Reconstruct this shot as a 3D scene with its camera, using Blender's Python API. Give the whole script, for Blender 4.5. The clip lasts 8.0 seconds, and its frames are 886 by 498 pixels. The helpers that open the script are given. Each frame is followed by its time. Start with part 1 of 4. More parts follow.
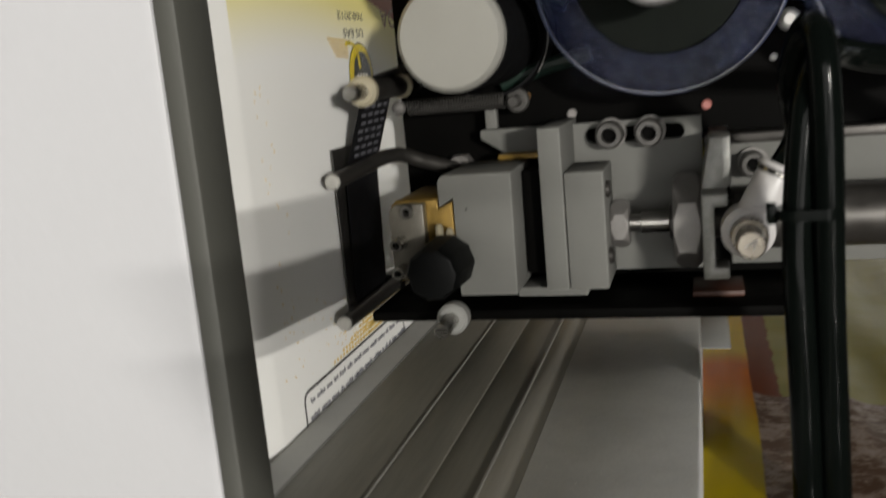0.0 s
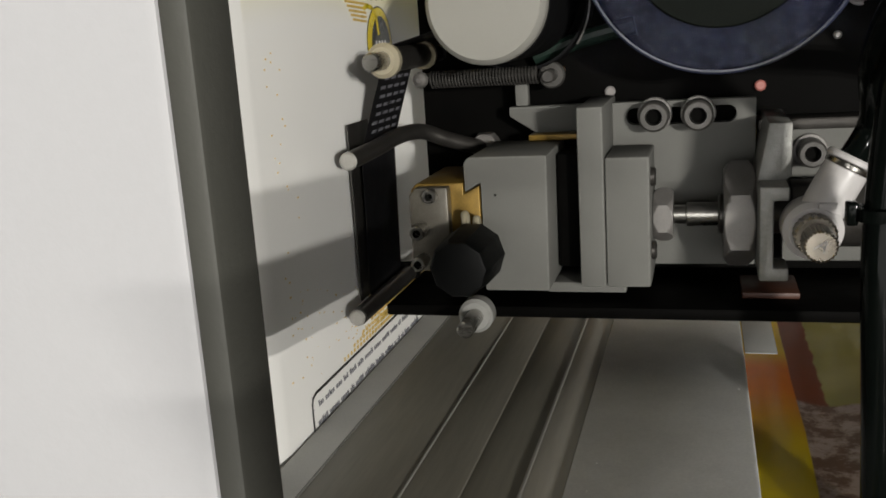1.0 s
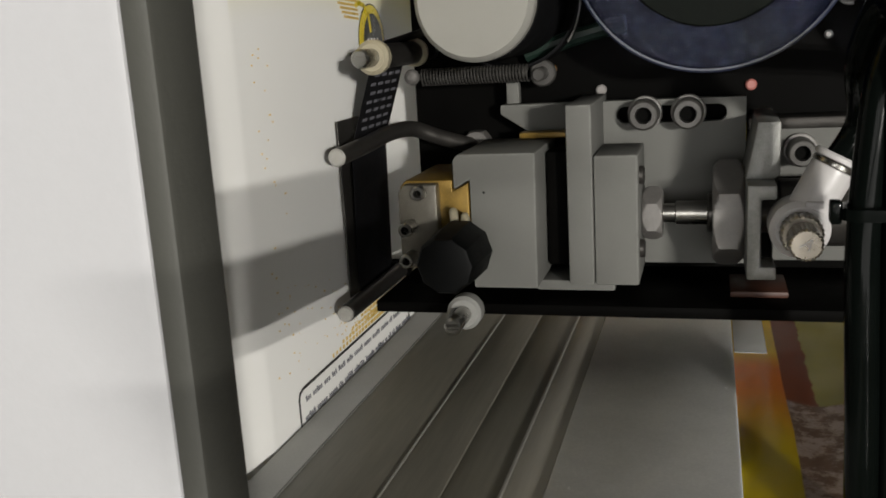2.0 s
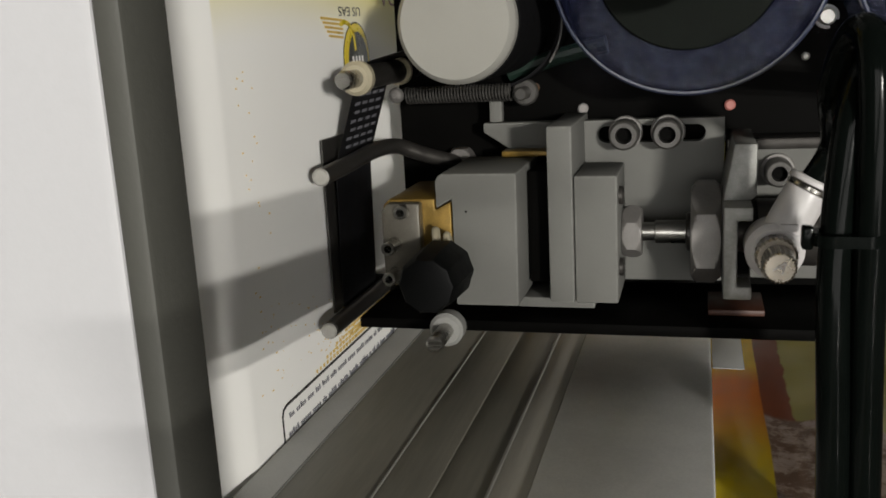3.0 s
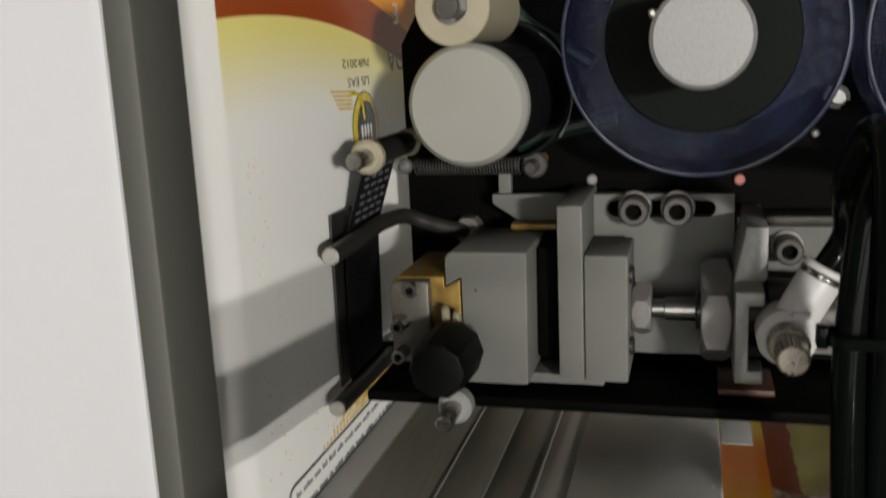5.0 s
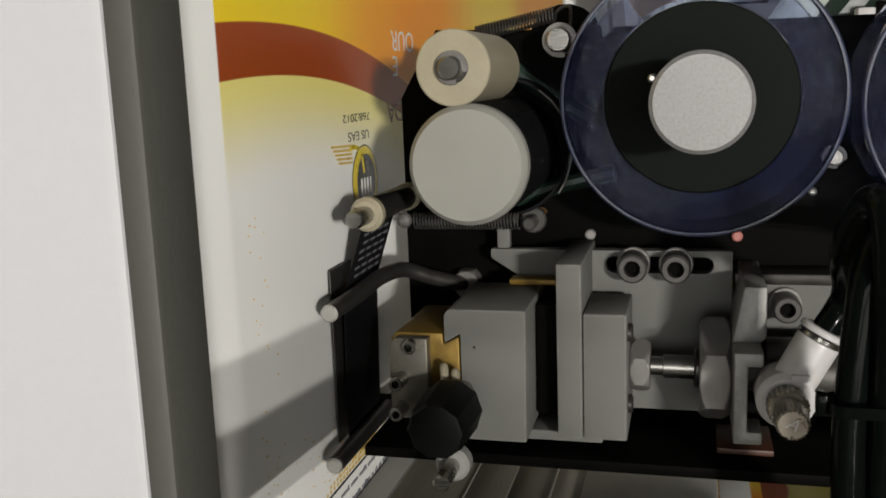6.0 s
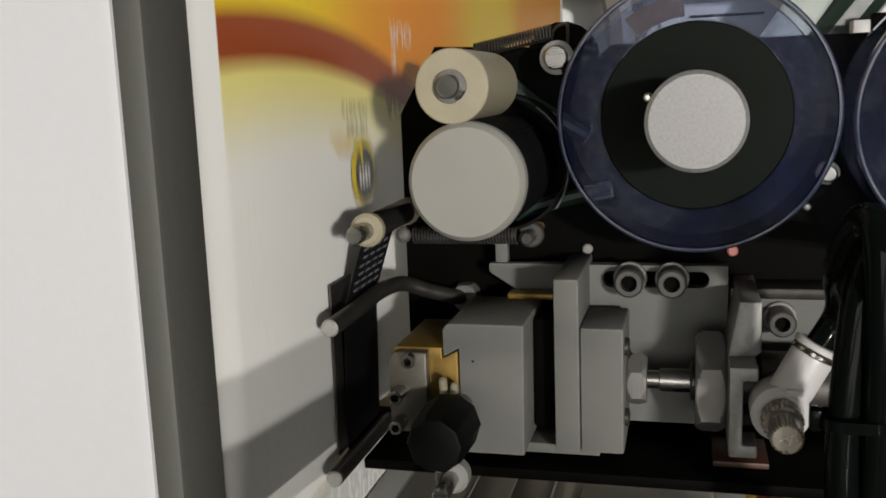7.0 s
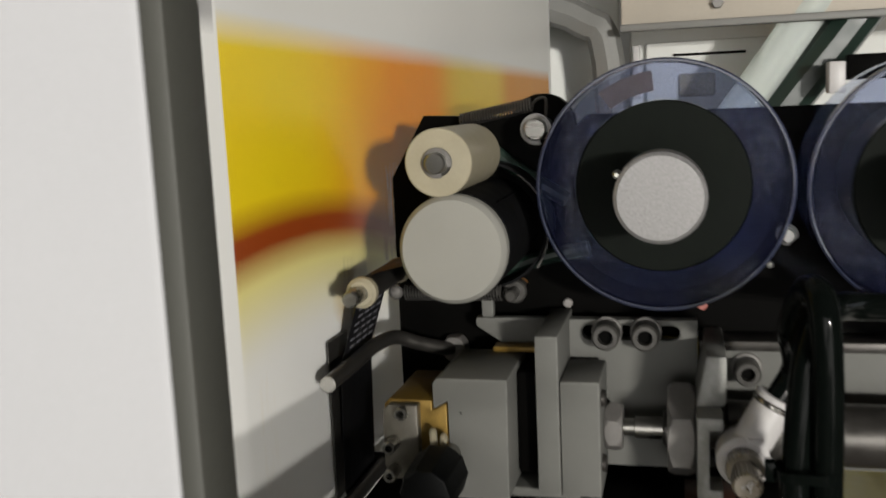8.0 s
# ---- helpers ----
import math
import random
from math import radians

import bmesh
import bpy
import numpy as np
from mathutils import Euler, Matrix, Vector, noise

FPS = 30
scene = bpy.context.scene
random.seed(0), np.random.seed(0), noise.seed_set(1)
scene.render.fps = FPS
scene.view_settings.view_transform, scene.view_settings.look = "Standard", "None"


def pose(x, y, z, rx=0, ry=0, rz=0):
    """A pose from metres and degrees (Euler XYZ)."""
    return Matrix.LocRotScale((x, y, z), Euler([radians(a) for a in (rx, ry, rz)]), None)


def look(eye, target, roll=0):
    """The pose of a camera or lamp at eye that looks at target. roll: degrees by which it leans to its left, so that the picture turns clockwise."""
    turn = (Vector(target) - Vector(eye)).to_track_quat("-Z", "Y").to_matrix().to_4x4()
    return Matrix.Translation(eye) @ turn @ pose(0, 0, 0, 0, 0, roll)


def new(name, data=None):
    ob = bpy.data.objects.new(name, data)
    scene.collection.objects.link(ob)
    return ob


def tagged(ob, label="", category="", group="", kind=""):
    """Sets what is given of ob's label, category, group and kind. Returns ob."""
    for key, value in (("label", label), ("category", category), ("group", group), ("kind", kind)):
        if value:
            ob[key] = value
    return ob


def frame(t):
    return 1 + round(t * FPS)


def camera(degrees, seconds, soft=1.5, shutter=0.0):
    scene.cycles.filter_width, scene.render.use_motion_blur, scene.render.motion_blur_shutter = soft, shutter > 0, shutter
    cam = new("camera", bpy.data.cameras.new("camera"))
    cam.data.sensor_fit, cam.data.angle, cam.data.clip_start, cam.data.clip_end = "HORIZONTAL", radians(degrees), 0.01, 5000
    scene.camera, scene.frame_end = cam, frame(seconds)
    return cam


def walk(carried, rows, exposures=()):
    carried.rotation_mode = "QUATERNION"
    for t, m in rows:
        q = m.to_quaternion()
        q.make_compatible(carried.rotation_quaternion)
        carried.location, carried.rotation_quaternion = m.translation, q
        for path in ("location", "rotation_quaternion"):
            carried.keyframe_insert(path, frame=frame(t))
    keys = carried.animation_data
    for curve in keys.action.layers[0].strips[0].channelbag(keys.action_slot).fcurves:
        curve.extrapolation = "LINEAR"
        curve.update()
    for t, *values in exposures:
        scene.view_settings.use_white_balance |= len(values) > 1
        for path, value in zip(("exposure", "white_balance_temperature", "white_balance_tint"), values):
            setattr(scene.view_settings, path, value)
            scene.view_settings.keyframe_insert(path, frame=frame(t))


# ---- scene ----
cam = camera(50.6, 8.0, 1.7, 0.5)


def aim(x, y, z, yaw, pitch, roll):
    """The camera's pose from its place, heading, tilt and lean."""
    a, b = radians(yaw), radians(pitch)
    way = Vector((-math.sin(a) * math.cos(b), math.cos(a) * math.cos(b), math.sin(b)))
    return look((x, y, z), Vector((x, y, z)) + way, roll)


ROWS = [
    (0.0, 0.00000, 0.00000, 1.20000, 16.096, -11.175, -5.282),
    (0.1, -0.00197, 0.00559, 1.19424, 16.594, -10.758, -4.995),
    (0.2, -0.01074, 0.01348, 1.19450, 16.137, -11.609, -4.311),
    (0.3, -0.01197, 0.01494, 1.19566, 16.254, -11.938, -4.082),
    (0.5, -0.01580, 0.01910, 1.19990, 15.904, -12.709, -3.927),
    (1.0, -0.01310, 0.02120, 1.20010, 15.920, -12.962, -3.737),
    (1.5, -0.01470, 0.02070, 1.20110, 15.813, -13.115, -3.656),
    (1.7, -0.01264, 0.02171, 1.19888, 16.086, -12.937, -3.610),
    (2.8, -0.00658, 0.02149, 1.20243, 16.071, -12.922, -3.074),
    (3.0, -0.00660, 0.02030, 1.20390, 15.643, -12.944, -3.100),
    (3.5, -0.00640, 0.01760, 1.20530, 15.563, -12.633, -3.114),
    (4.0, -0.00610, 0.01680, 1.20440, 15.516, -12.574, -3.002),
    (4.5, -0.00800, 0.01660, 1.20500, 15.378, -12.398, -2.818),
    (4.8, -0.00941, 0.02159, 1.21007, 15.402, -12.014, -2.752),
    (5.0, -0.01020, 0.02380, 1.21880, 15.326, -12.146, -2.627),
    (5.2, -0.01394, 0.02274, 1.22448, 14.694, -11.729, -2.372),
    (6.3, -0.01055, 0.02494, 1.22500, 15.028, -10.105, -2.162),
    (6.5, -0.01130, 0.02450, 1.22500, 15.031, -10.003, -2.183),
    (7.0, -0.01070, 0.02220, 1.22730, 14.788, -9.846, -2.140),
    (7.5, -0.01000, 0.01980, 1.22990, 14.815, -9.515, -1.969),
    (7.6, -0.01025, 0.02160, 1.23081, 14.446, -9.051, -2.128),
    (7.7, -0.01009, 0.02099, 1.23341, 14.265, -8.562, -2.101),
    (7.8, -0.00590, 0.01582, 1.24040, 14.818, -8.692, -2.296),
    (7.9, -0.00552, 0.01327, 1.24107, 14.730, -8.616, -2.316),
    (8.0, -0.00440, 0.00700, 1.24030, 14.478, -8.592, -2.597),
]
walk(cam, [(t, aim(*row)) for t, *row in ROWS], [(0.0, -0.02), (4.5, -0.03), (5.2, -0.06), (8.0, -0.05)])


# ---- light ----
def world_light():
    w = bpy.data.worlds.new("world")
    scene.world = w
    w.use_nodes = True
    w.node_tree.nodes["Background"].inputs["Color"].default_value = (0.9, 0.95, 1.0, 1)
    w.node_tree.nodes["Background"].inputs["Strength"].default_value = 0.05


def area_lamp(name, eye, target, sx, sy, power, colour):
    data = bpy.data.lights.new(name, "AREA")
    data.shape, data.size, data.size_y, data.energy, data.color = "RECTANGLE", sx, sy, power, colour
    ob = new(name, data)
    ob.matrix_world = look(eye, target)
    return ob


world_light()
# twin rows of one lamp fitting behind the viewer, to the right, and a broad soft fill added behind to lift the fronts
area_lamp("strip_lamp", (0.994, -1.705, 1.351), (-0.06, 0.24, 1.17), 0.12, 0.008, 24, (1.0, 0.965, 0.90))
area_lamp("strip_lamp", (0.994, -1.705, 1.409), (-0.06, 0.24, 1.17), 0.12, 0.008, 24, (1.0, 0.965, 0.90))
area_lamp("soft_fill", (0.35, -1.60, 1.05), (0.0, 0.25, 1.17), 1.80, 0.90, 25.0, (1.0, 0.975, 0.94))


# ---- materials ----
def shader(name):
    m = bpy.data.materials.new(name)
    m.use_nodes = True
    nt = m.node_tree
    return m, nt, nt.nodes["Principled BSDF"]


def node(nt, kind, **values):
    n = nt.nodes.new(kind)
    for k, v in values.items():
        n.inputs[k.replace("_", " ")].default_value = v
    return n


def surface(name, colour, rough=0.5, metal=0.0, vary=0.12, scale=60.0, bump=0.03, grain=900.0, stretch=(1, 1, 1), spec=0.5, dirt=0.0):
    """Base colour with large soft stains and fine grain, both in object space, and a fine relief."""
    m, nt, b = shader(name)
    tc = nt.nodes.new("ShaderNodeTexCoord")
    mp = nt.nodes.new("ShaderNodeMapping")
    mp.inputs["Scale"].default_value = stretch
    nt.links.new(tc.outputs["Object"], mp.inputs["Vector"])
    n1 = node(nt, "ShaderNodeTexNoise", Scale=scale, Detail=5.0, Roughness=0.6)
    n2 = node(nt, "ShaderNodeTexNoise", Scale=grain, Detail=3.0, Roughness=0.6)
    nt.links.new(mp.outputs[0], n1.inputs["Vector"])
    nt.links.new(mp.outputs[0], n2.inputs["Vector"])
    add = nt.nodes.new("ShaderNodeMath")
    add.operation = "MULTIPLY_ADD"
    add.inputs[1].default_value = 0.5
    nt.links.new(n2.outputs["Fac"], add.inputs[0])
    nt.links.new(n1.outputs["Fac"], add.inputs[2])
    rmp = nt.nodes.new("ShaderNodeMapRange")
    rmp.inputs["From Min"].default_value, rmp.inputs["From Max"].default_value = 0.45, 1.05
    rmp.inputs["To Min"].default_value, rmp.inputs["To Max"].default_value = 1 - vary - dirt, 1 + vary
    nt.links.new(add.outputs[0], rmp.inputs["Value"])
    mul = nt.nodes.new("ShaderNodeVectorMath")
    mul.operation = "SCALE"
    mul.inputs[0].default_value = colour
    nt.links.new(rmp.outputs[0], mul.inputs["Scale"])
    nt.links.new(mul.outputs[0], b.inputs["Base Color"])
    rr = nt.nodes.new("ShaderNodeMapRange")
    rr.inputs["From Min"].default_value, rr.inputs["From Max"].default_value = 0.3, 0.7
    rr.inputs["To Min"].default_value, rr.inputs["To Max"].default_value = max(0.03, rough - 0.08), min(1, rough + 0.1)
    nt.links.new(n1.outputs["Fac"], rr.inputs["Value"])
    nt.links.new(rr.outputs[0], b.inputs["Roughness"])
    b.inputs["Metallic"].default_value = metal
    b.inputs["Specular IOR Level"].default_value = spec
    if bump:
        bp = node(nt, "ShaderNodeBump", Strength=bump, Distance=0.0005)
        nt.links.new(n2.outputs["Fac"], bp.inputs["Height"])
        nt.links.new(bp.outputs[0], b.inputs["Normal"])
    return m


ALU = surface("alu_blasted", (0.138, 0.138, 0.128), 0.65, 0.0, 0.08, 70, 0.10, 2500, spec=0.1)
ALU_WORN = surface("alu_worn_edge", (0.16, 0.16, 0.148), 0.55, 0.0, 0.2, 220, 0.1, 1800, dirt=0.1, spec=0.15)
BENCH = surface("alu_bench", (0.8, 0.8, 0.785), 0.6, 0.1, 0.12, 45, 0.15, 1800, dirt=0.05, spec=0.3)
ALU_RAW = surface("alu_raw", (0.25, 0.25, 0.235), 0.45, 0.3, 0.2, 400, 0.2, 2200, dirt=0.1)
ALU_ROUGH = surface("alu_plate", (0.42, 0.42, 0.4), 0.6, 0.1, 0.12, 45, 0.15, 1800, dirt=0.05, spec=0.3)
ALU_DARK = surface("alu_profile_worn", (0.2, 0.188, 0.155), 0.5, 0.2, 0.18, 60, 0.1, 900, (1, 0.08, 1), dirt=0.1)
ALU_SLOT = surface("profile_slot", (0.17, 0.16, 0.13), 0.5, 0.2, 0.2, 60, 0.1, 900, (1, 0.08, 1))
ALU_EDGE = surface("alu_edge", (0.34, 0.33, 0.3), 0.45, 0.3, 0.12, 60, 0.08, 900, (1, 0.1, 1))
STEEL = surface("steel_bright", (0.32, 0.312, 0.29), 0.26, 1.0, 0.10, 150, 0.04, 3000, (0.1, 1, 1))
STEEL_NUT = surface("steel_nut", (0.17, 0.162, 0.153), 0.42, 0.3, 0.15, 200, 0.06, 2500, dirt=0.1)
STEEL_DARK = surface("steel_dark_rod", (0.065, 0.061, 0.056), 0.36, 0.7, 0.2, 200, 0.05, 2500)
STEEL_END = surface("rod_end", (0.42, 0.41, 0.38), 0.45, 0.6, 0.15, 400, 0.08, 3000)
SCREW = surface("screw_blackened", (0.065, 0.062, 0.057), 0.4, 0.4, 0.15, 200, 0.06, 2500, dirt=0.1)
NICKEL = surface("nickel_knurl", (0.27, 0.245, 0.205), 0.3, 0.95, 0.12, 300, 0.05, 3000)
BLACK = surface("black_anodised", (0.0022, 0.0021, 0.0019), 0.55, 0.0, 0.3, 80, 0.05, 1800, spec=0.025)
BLACK_RUBBER = surface("black_rubber", (0.007, 0.007, 0.0075), 0.6, 0.0, 0.2, 80, 0.06, 1500, spec=0.05)
KNOB_BLACK = surface("black_phenolic", (0.003, 0.0033, 0.0033), 0.45, 0.0, 0.3, 150, 0.1, 2200, spec=0.12)
TUBE_BLACK = surface("black_polyurethane", (0.0025, 0.0035, 0.003), 0.11, 0.0, 0.2, 60, 0.02, 500, spec=0.06)
BRASS = surface("brass_worn", (0.24, 0.15, 0.03), 0.42, 0.5, 0.25, 250, 0.08, 2500, dirt=0.15)
YELLOW_ZINC = surface("yellow_chromate", (0.55, 0.42, 0.06), 0.4, 0.4, 0.2, 200, 0.05, 2000)
CLAMP = surface("clamp_steel", (0.13, 0.12, 0.098), 0.42, 0.4, 0.2, 200, 0.1, 2500, dirt=0.15)
NYLON = surface("cream_nylon", (0.33, 0.295, 0.21), 0.45, 0.0, 0.06, 120, 0.04, 1500, dirt=0.05)
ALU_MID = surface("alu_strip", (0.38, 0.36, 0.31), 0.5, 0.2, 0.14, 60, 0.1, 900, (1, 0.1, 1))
FROSTED = surface("frosted_plastic", (0.216, 0.216, 0.204), 0.4, 0.0, 0.1, 150, 0.04, 1500)
WHITE_PLASTIC = surface("white_plastic", (0.5, 0.485, 0.48), 0.4, 0.0, 0.05, 120, 0.03, 1200, dirt=0.03)
CAP_SILVER = surface("cap_silver", (0.28, 0.275, 0.25), 0.55, 0.1, 0.05, 60, 0.12, 3500, spec=0.2)
HUB_SILVER = surface("hub_sparkle", (0.205, 0.2, 0.198), 0.42, 0.35, 0.32, 1500, 0.2, 4500)
RIBBON = surface("ribbon_black", (0.008, 0.008, 0.009), 0.42, 0.0, 0.2, 90, 0.02, 900, spec=0.3)
RIBBON_ROLL = surface("ribbon_roll_edge", (0.006, 0.0075, 0.0062), 0.6, 0.0, 0.25, 200, 0.06, 2600, spec=0.04)
PANEL_WHITE = surface("white_powder_coat", (0.4, 0.4, 0.41), 0.5, 0.0, 0.03, 14, 0.05, 900, spec=0.3)
PANEL_EDGE = surface("grey_powder_coat", (0.06, 0.06, 0.052), 0.55, 0.0, 0.06, 30, 0.12, 900, spec=0.3)
ORANGE_PAINT = surface("orange_block", (0.05, 0.015, 0.006), 0.5, 0.0, 0.15, 120, 0.06, 1500)
PINK_DOT = surface("pink_plug", (0.34, 0.12, 0.1), 0.5, 0.0, 0.06, 200, 0.02, 1500)
PALE_DOT = surface("pale_plug", (0.24, 0.225, 0.215), 0.5, 0.0, 0.06, 200, 0.02, 1500)
WALL_PAINT = surface("wall_paint", (0.6, 0.6, 0.58), 0.7, 0.0, 0.05, 3, 0.05, 200)
FLOOR_GREY = surface("floor_epoxy", (0.21, 0.217, 0.217), 0.45, 0.0, 0.1, 4, 0.05, 200)
FRAME_BEIGE = surface("frame_beige", (0.42, 0.38, 0.32), 0.5, 0.1, 0.08, 20, 0.08, 500)
FRAME_GREY = surface("frame_grey", (0.20, 0.20, 0.19), 0.5, 0.2, 0.08, 20, 0.08, 500)
HOUSING = surface("housing_white", (0.72, 0.73, 0.70), 0.45, 0.0, 0.05, 12, 0.08, 500)
GREEN_DARK = surface("dark_green", (0.01, 0.022, 0.016), 0.35, 0.0, 0.2, 30, 0.04, 500)
INK_BLACK = surface("ink_black", (0.015, 0.014, 0.014), 0.3, 0.0, 0.1, 300, 0.0, 1500)
INK_BROWN = surface("ink_brown", (0.24, 0.075, 0.03), 0.3, 0.0, 0.1, 300, 0.0, 1500)
INK_WHITE = surface("ink_white", (0.80, 0.78, 0.76), 0.3, 0.0, 0.05, 300, 0.0, 1500)
INK_YELLOW = surface("ink_yellow", (0.75, 0.58, 0.03), 0.3, 0.0, 0.08, 300, 0.0, 1500)
INK_GREY = surface("ink_grey", (0.16, 0.16, 0.18), 0.3, 0.0, 0.1, 300, 0.0, 1500)
INK_MAROON = surface("ink_maroon", (0.22, 0.03, 0.03), 0.3, 0.0, 0.15, 300, 0.0, 1500)
INK_GOLD = surface("ink_gold", (0.72, 0.50, 0.12), 0.3, 0.0, 0.1, 300, 0.0, 1500)


def clear_blue():
    m, nt, b = shader("clear_blue_acrylic")
    b.inputs["Base Color"].default_value = (0.80, 0.85, 1.0, 1)
    b.inputs["Roughness"].default_value = 0.04
    b.inputs["Transmission Weight"].default_value = 1.0
    b.inputs["IOR"].default_value = 1.08
    b.inputs["Specular IOR Level"].default_value = 0.15
    d = nt.nodes.new("ShaderNodeBsdfPrincipled")
    d.inputs["Base Color"].default_value = (0.014, 0.019, 0.060, 1)
    d.inputs["Roughness"].default_value = 0.25
    d.inputs["Specular IOR Level"].default_value = 0.12
    mix = nt.nodes.new("ShaderNodeMixShader")
    mix.inputs[0].default_value = 0.13
    out = nt.nodes["Material Output"]
    nt.links.new(b.outputs[0], mix.inputs[1])
    nt.links.new(d.outputs[0], mix.inputs[2])
    nt.links.new(mix.outputs[0], out.inputs["Surface"])
    return m


def clear_film():
    m, nt, b = shader("clear_wrap")
    b.inputs["Base Color"].default_value = (0.85, 0.92, 0.88, 1)
    b.inputs["Roughness"].default_value = 0.12
    b.inputs["Transmission Weight"].default_value = 0.55
    b.inputs["IOR"].default_value = 1.15
    return m


TAN_TAPE = surface("tan_tape", (0.30, 0.22, 0.17), 0.6, 0.0, 0.1, 100, 0.05, 900)
CLEAR = clear_blue()
RIM = surface("flange_rim", (0.02, 0.024, 0.045), 0.15, 0.0, 0.1, 200, 0.0, 1500, spec=0.4)
WRAP = clear_film()


class Ramp:
    """Small arithmetic on node sockets, for printed artwork."""

    def __init__(self, nt):
        self.nt = nt

    def op(self, kind, a, b=0.0, c=0.0):
        n = self.nt.nodes.new("ShaderNodeMath")
        n.operation = kind
        for i, v in enumerate((a, b, c)):
            if isinstance(v, (int, float)):
                n.inputs[i].default_value = v
            else:
                self.nt.links.new(v, n.inputs[i])
        return n.outputs[0]

    def step(self, v, lo, hi):
        n = self.nt.nodes.new("ShaderNodeMapRange")
        n.interpolation_type = "SMOOTHSTEP"
        self.nt.links.new(v, n.inputs["Value"])
        n.inputs["From Min"].default_value, n.inputs["From Max"].default_value = lo, hi
        return n.outputs[0]

    def mix(self, f, a, b):
        n = self.nt.nodes.new("ShaderNodeMix")
        n.data_type = "RGBA"
        for s, v in ((n.inputs[0], f), (n.inputs[6], a), (n.inputs[7], b)):
            if isinstance(v, (tuple, int, float)):
                s.default_value = (*v, 1) if isinstance(v, tuple) else v
            else:
                self.nt.links.new(v, s)
        return n.outputs[2]


REPEAT = 0.375  # length of one printed bag on the film


def film_ink():
    """White glossy film, printed once per repeat with a yellow-orange head, a brown-red wave and a pale yellow fade."""
    m, nt, b = shader("printed_film")
    r = Ramp(nt)
    tc = nt.nodes.new("ShaderNodeTexCoord")
    sp = nt.nodes.new("ShaderNodeSeparateXYZ")
    nt.links.new(tc.outputs["Object"], sp.inputs[0])
    y, z = sp.outputs["Y"], sp.outputs["Z"]
    zz = r.op("WRAP", z, REPEAT - 0.12, -0.12)
    # wave: falls away with y
    wave = r.op("MULTIPLY", r.op("POWER", r.op("ABSOLUTE", r.op("SUBTRACT", y, 0.215)), 2.0), -1.56)
    h = r.op("SUBTRACT", zz, wave)
    n = node(nt, "ShaderNodeTexNoise", Scale=18.0, Detail=3.0)
    nt.links.new(tc.outputs["Object"], n.inputs["Vector"])
    across = r.op("MULTIPLY_ADD", n.outputs["Fac"], 0.05, y)
    yellow = r.mix(r.step(across, 0.235, 0.335), (0.90, 0.66, 0.012), (0.86, 0.30, 0.008))
    yellow = r.mix(r.step(across, 0.38, 0.44), yellow, (0.78, 0.55, 0.05))
    yellow = r.mix(r.step(across, 0.50, 0.56), yellow, (0.70, 0.30, 0.03))
    pale = r.mix(r.step(h, -0.004, 0.020), (0.86, 0.855, 0.83), (0.84, 0.74, 0.24))
    col = r.mix(r.step(h, 0.0198, 0.0202), pale, (0.32, 0.058, 0.010))
    col = r.mix(r.step(h, 0.0308, 0.0312), col, yellow)
    col = r.mix(r.step(zz, 0.0715, 0.0725), col, (0.80, 0.795, 0.77))
    edge = r.op("MULTIPLY", r.step(y, 0.1875, 0.1880), r.op("SUBTRACT", 1.0, r.step(y, 0.692, 0.6925)))
    col = r.mix(edge, (0.86, 0.855, 0.83), col)
    nt.links.new(col, b.inputs["Base Color"])
    b.inputs["Roughness"].default_value = 0.34
    b.inputs["Specular IOR Level"].default_value = 0.25
    n3 = node(nt, "ShaderNodeTexNoise", Scale=35.0, Detail=2.0)
    nt.links.new(tc.outputs["Object"], n3.inputs["Vector"])
    bp = node(nt, "ShaderNodeBump", Strength=0.12, Distance=0.002)
    nt.links.new(n3.outputs["Fac"], bp.inputs["Height"])
    nt.links.new(bp.outputs[0], b.inputs["Normal"])
    return m


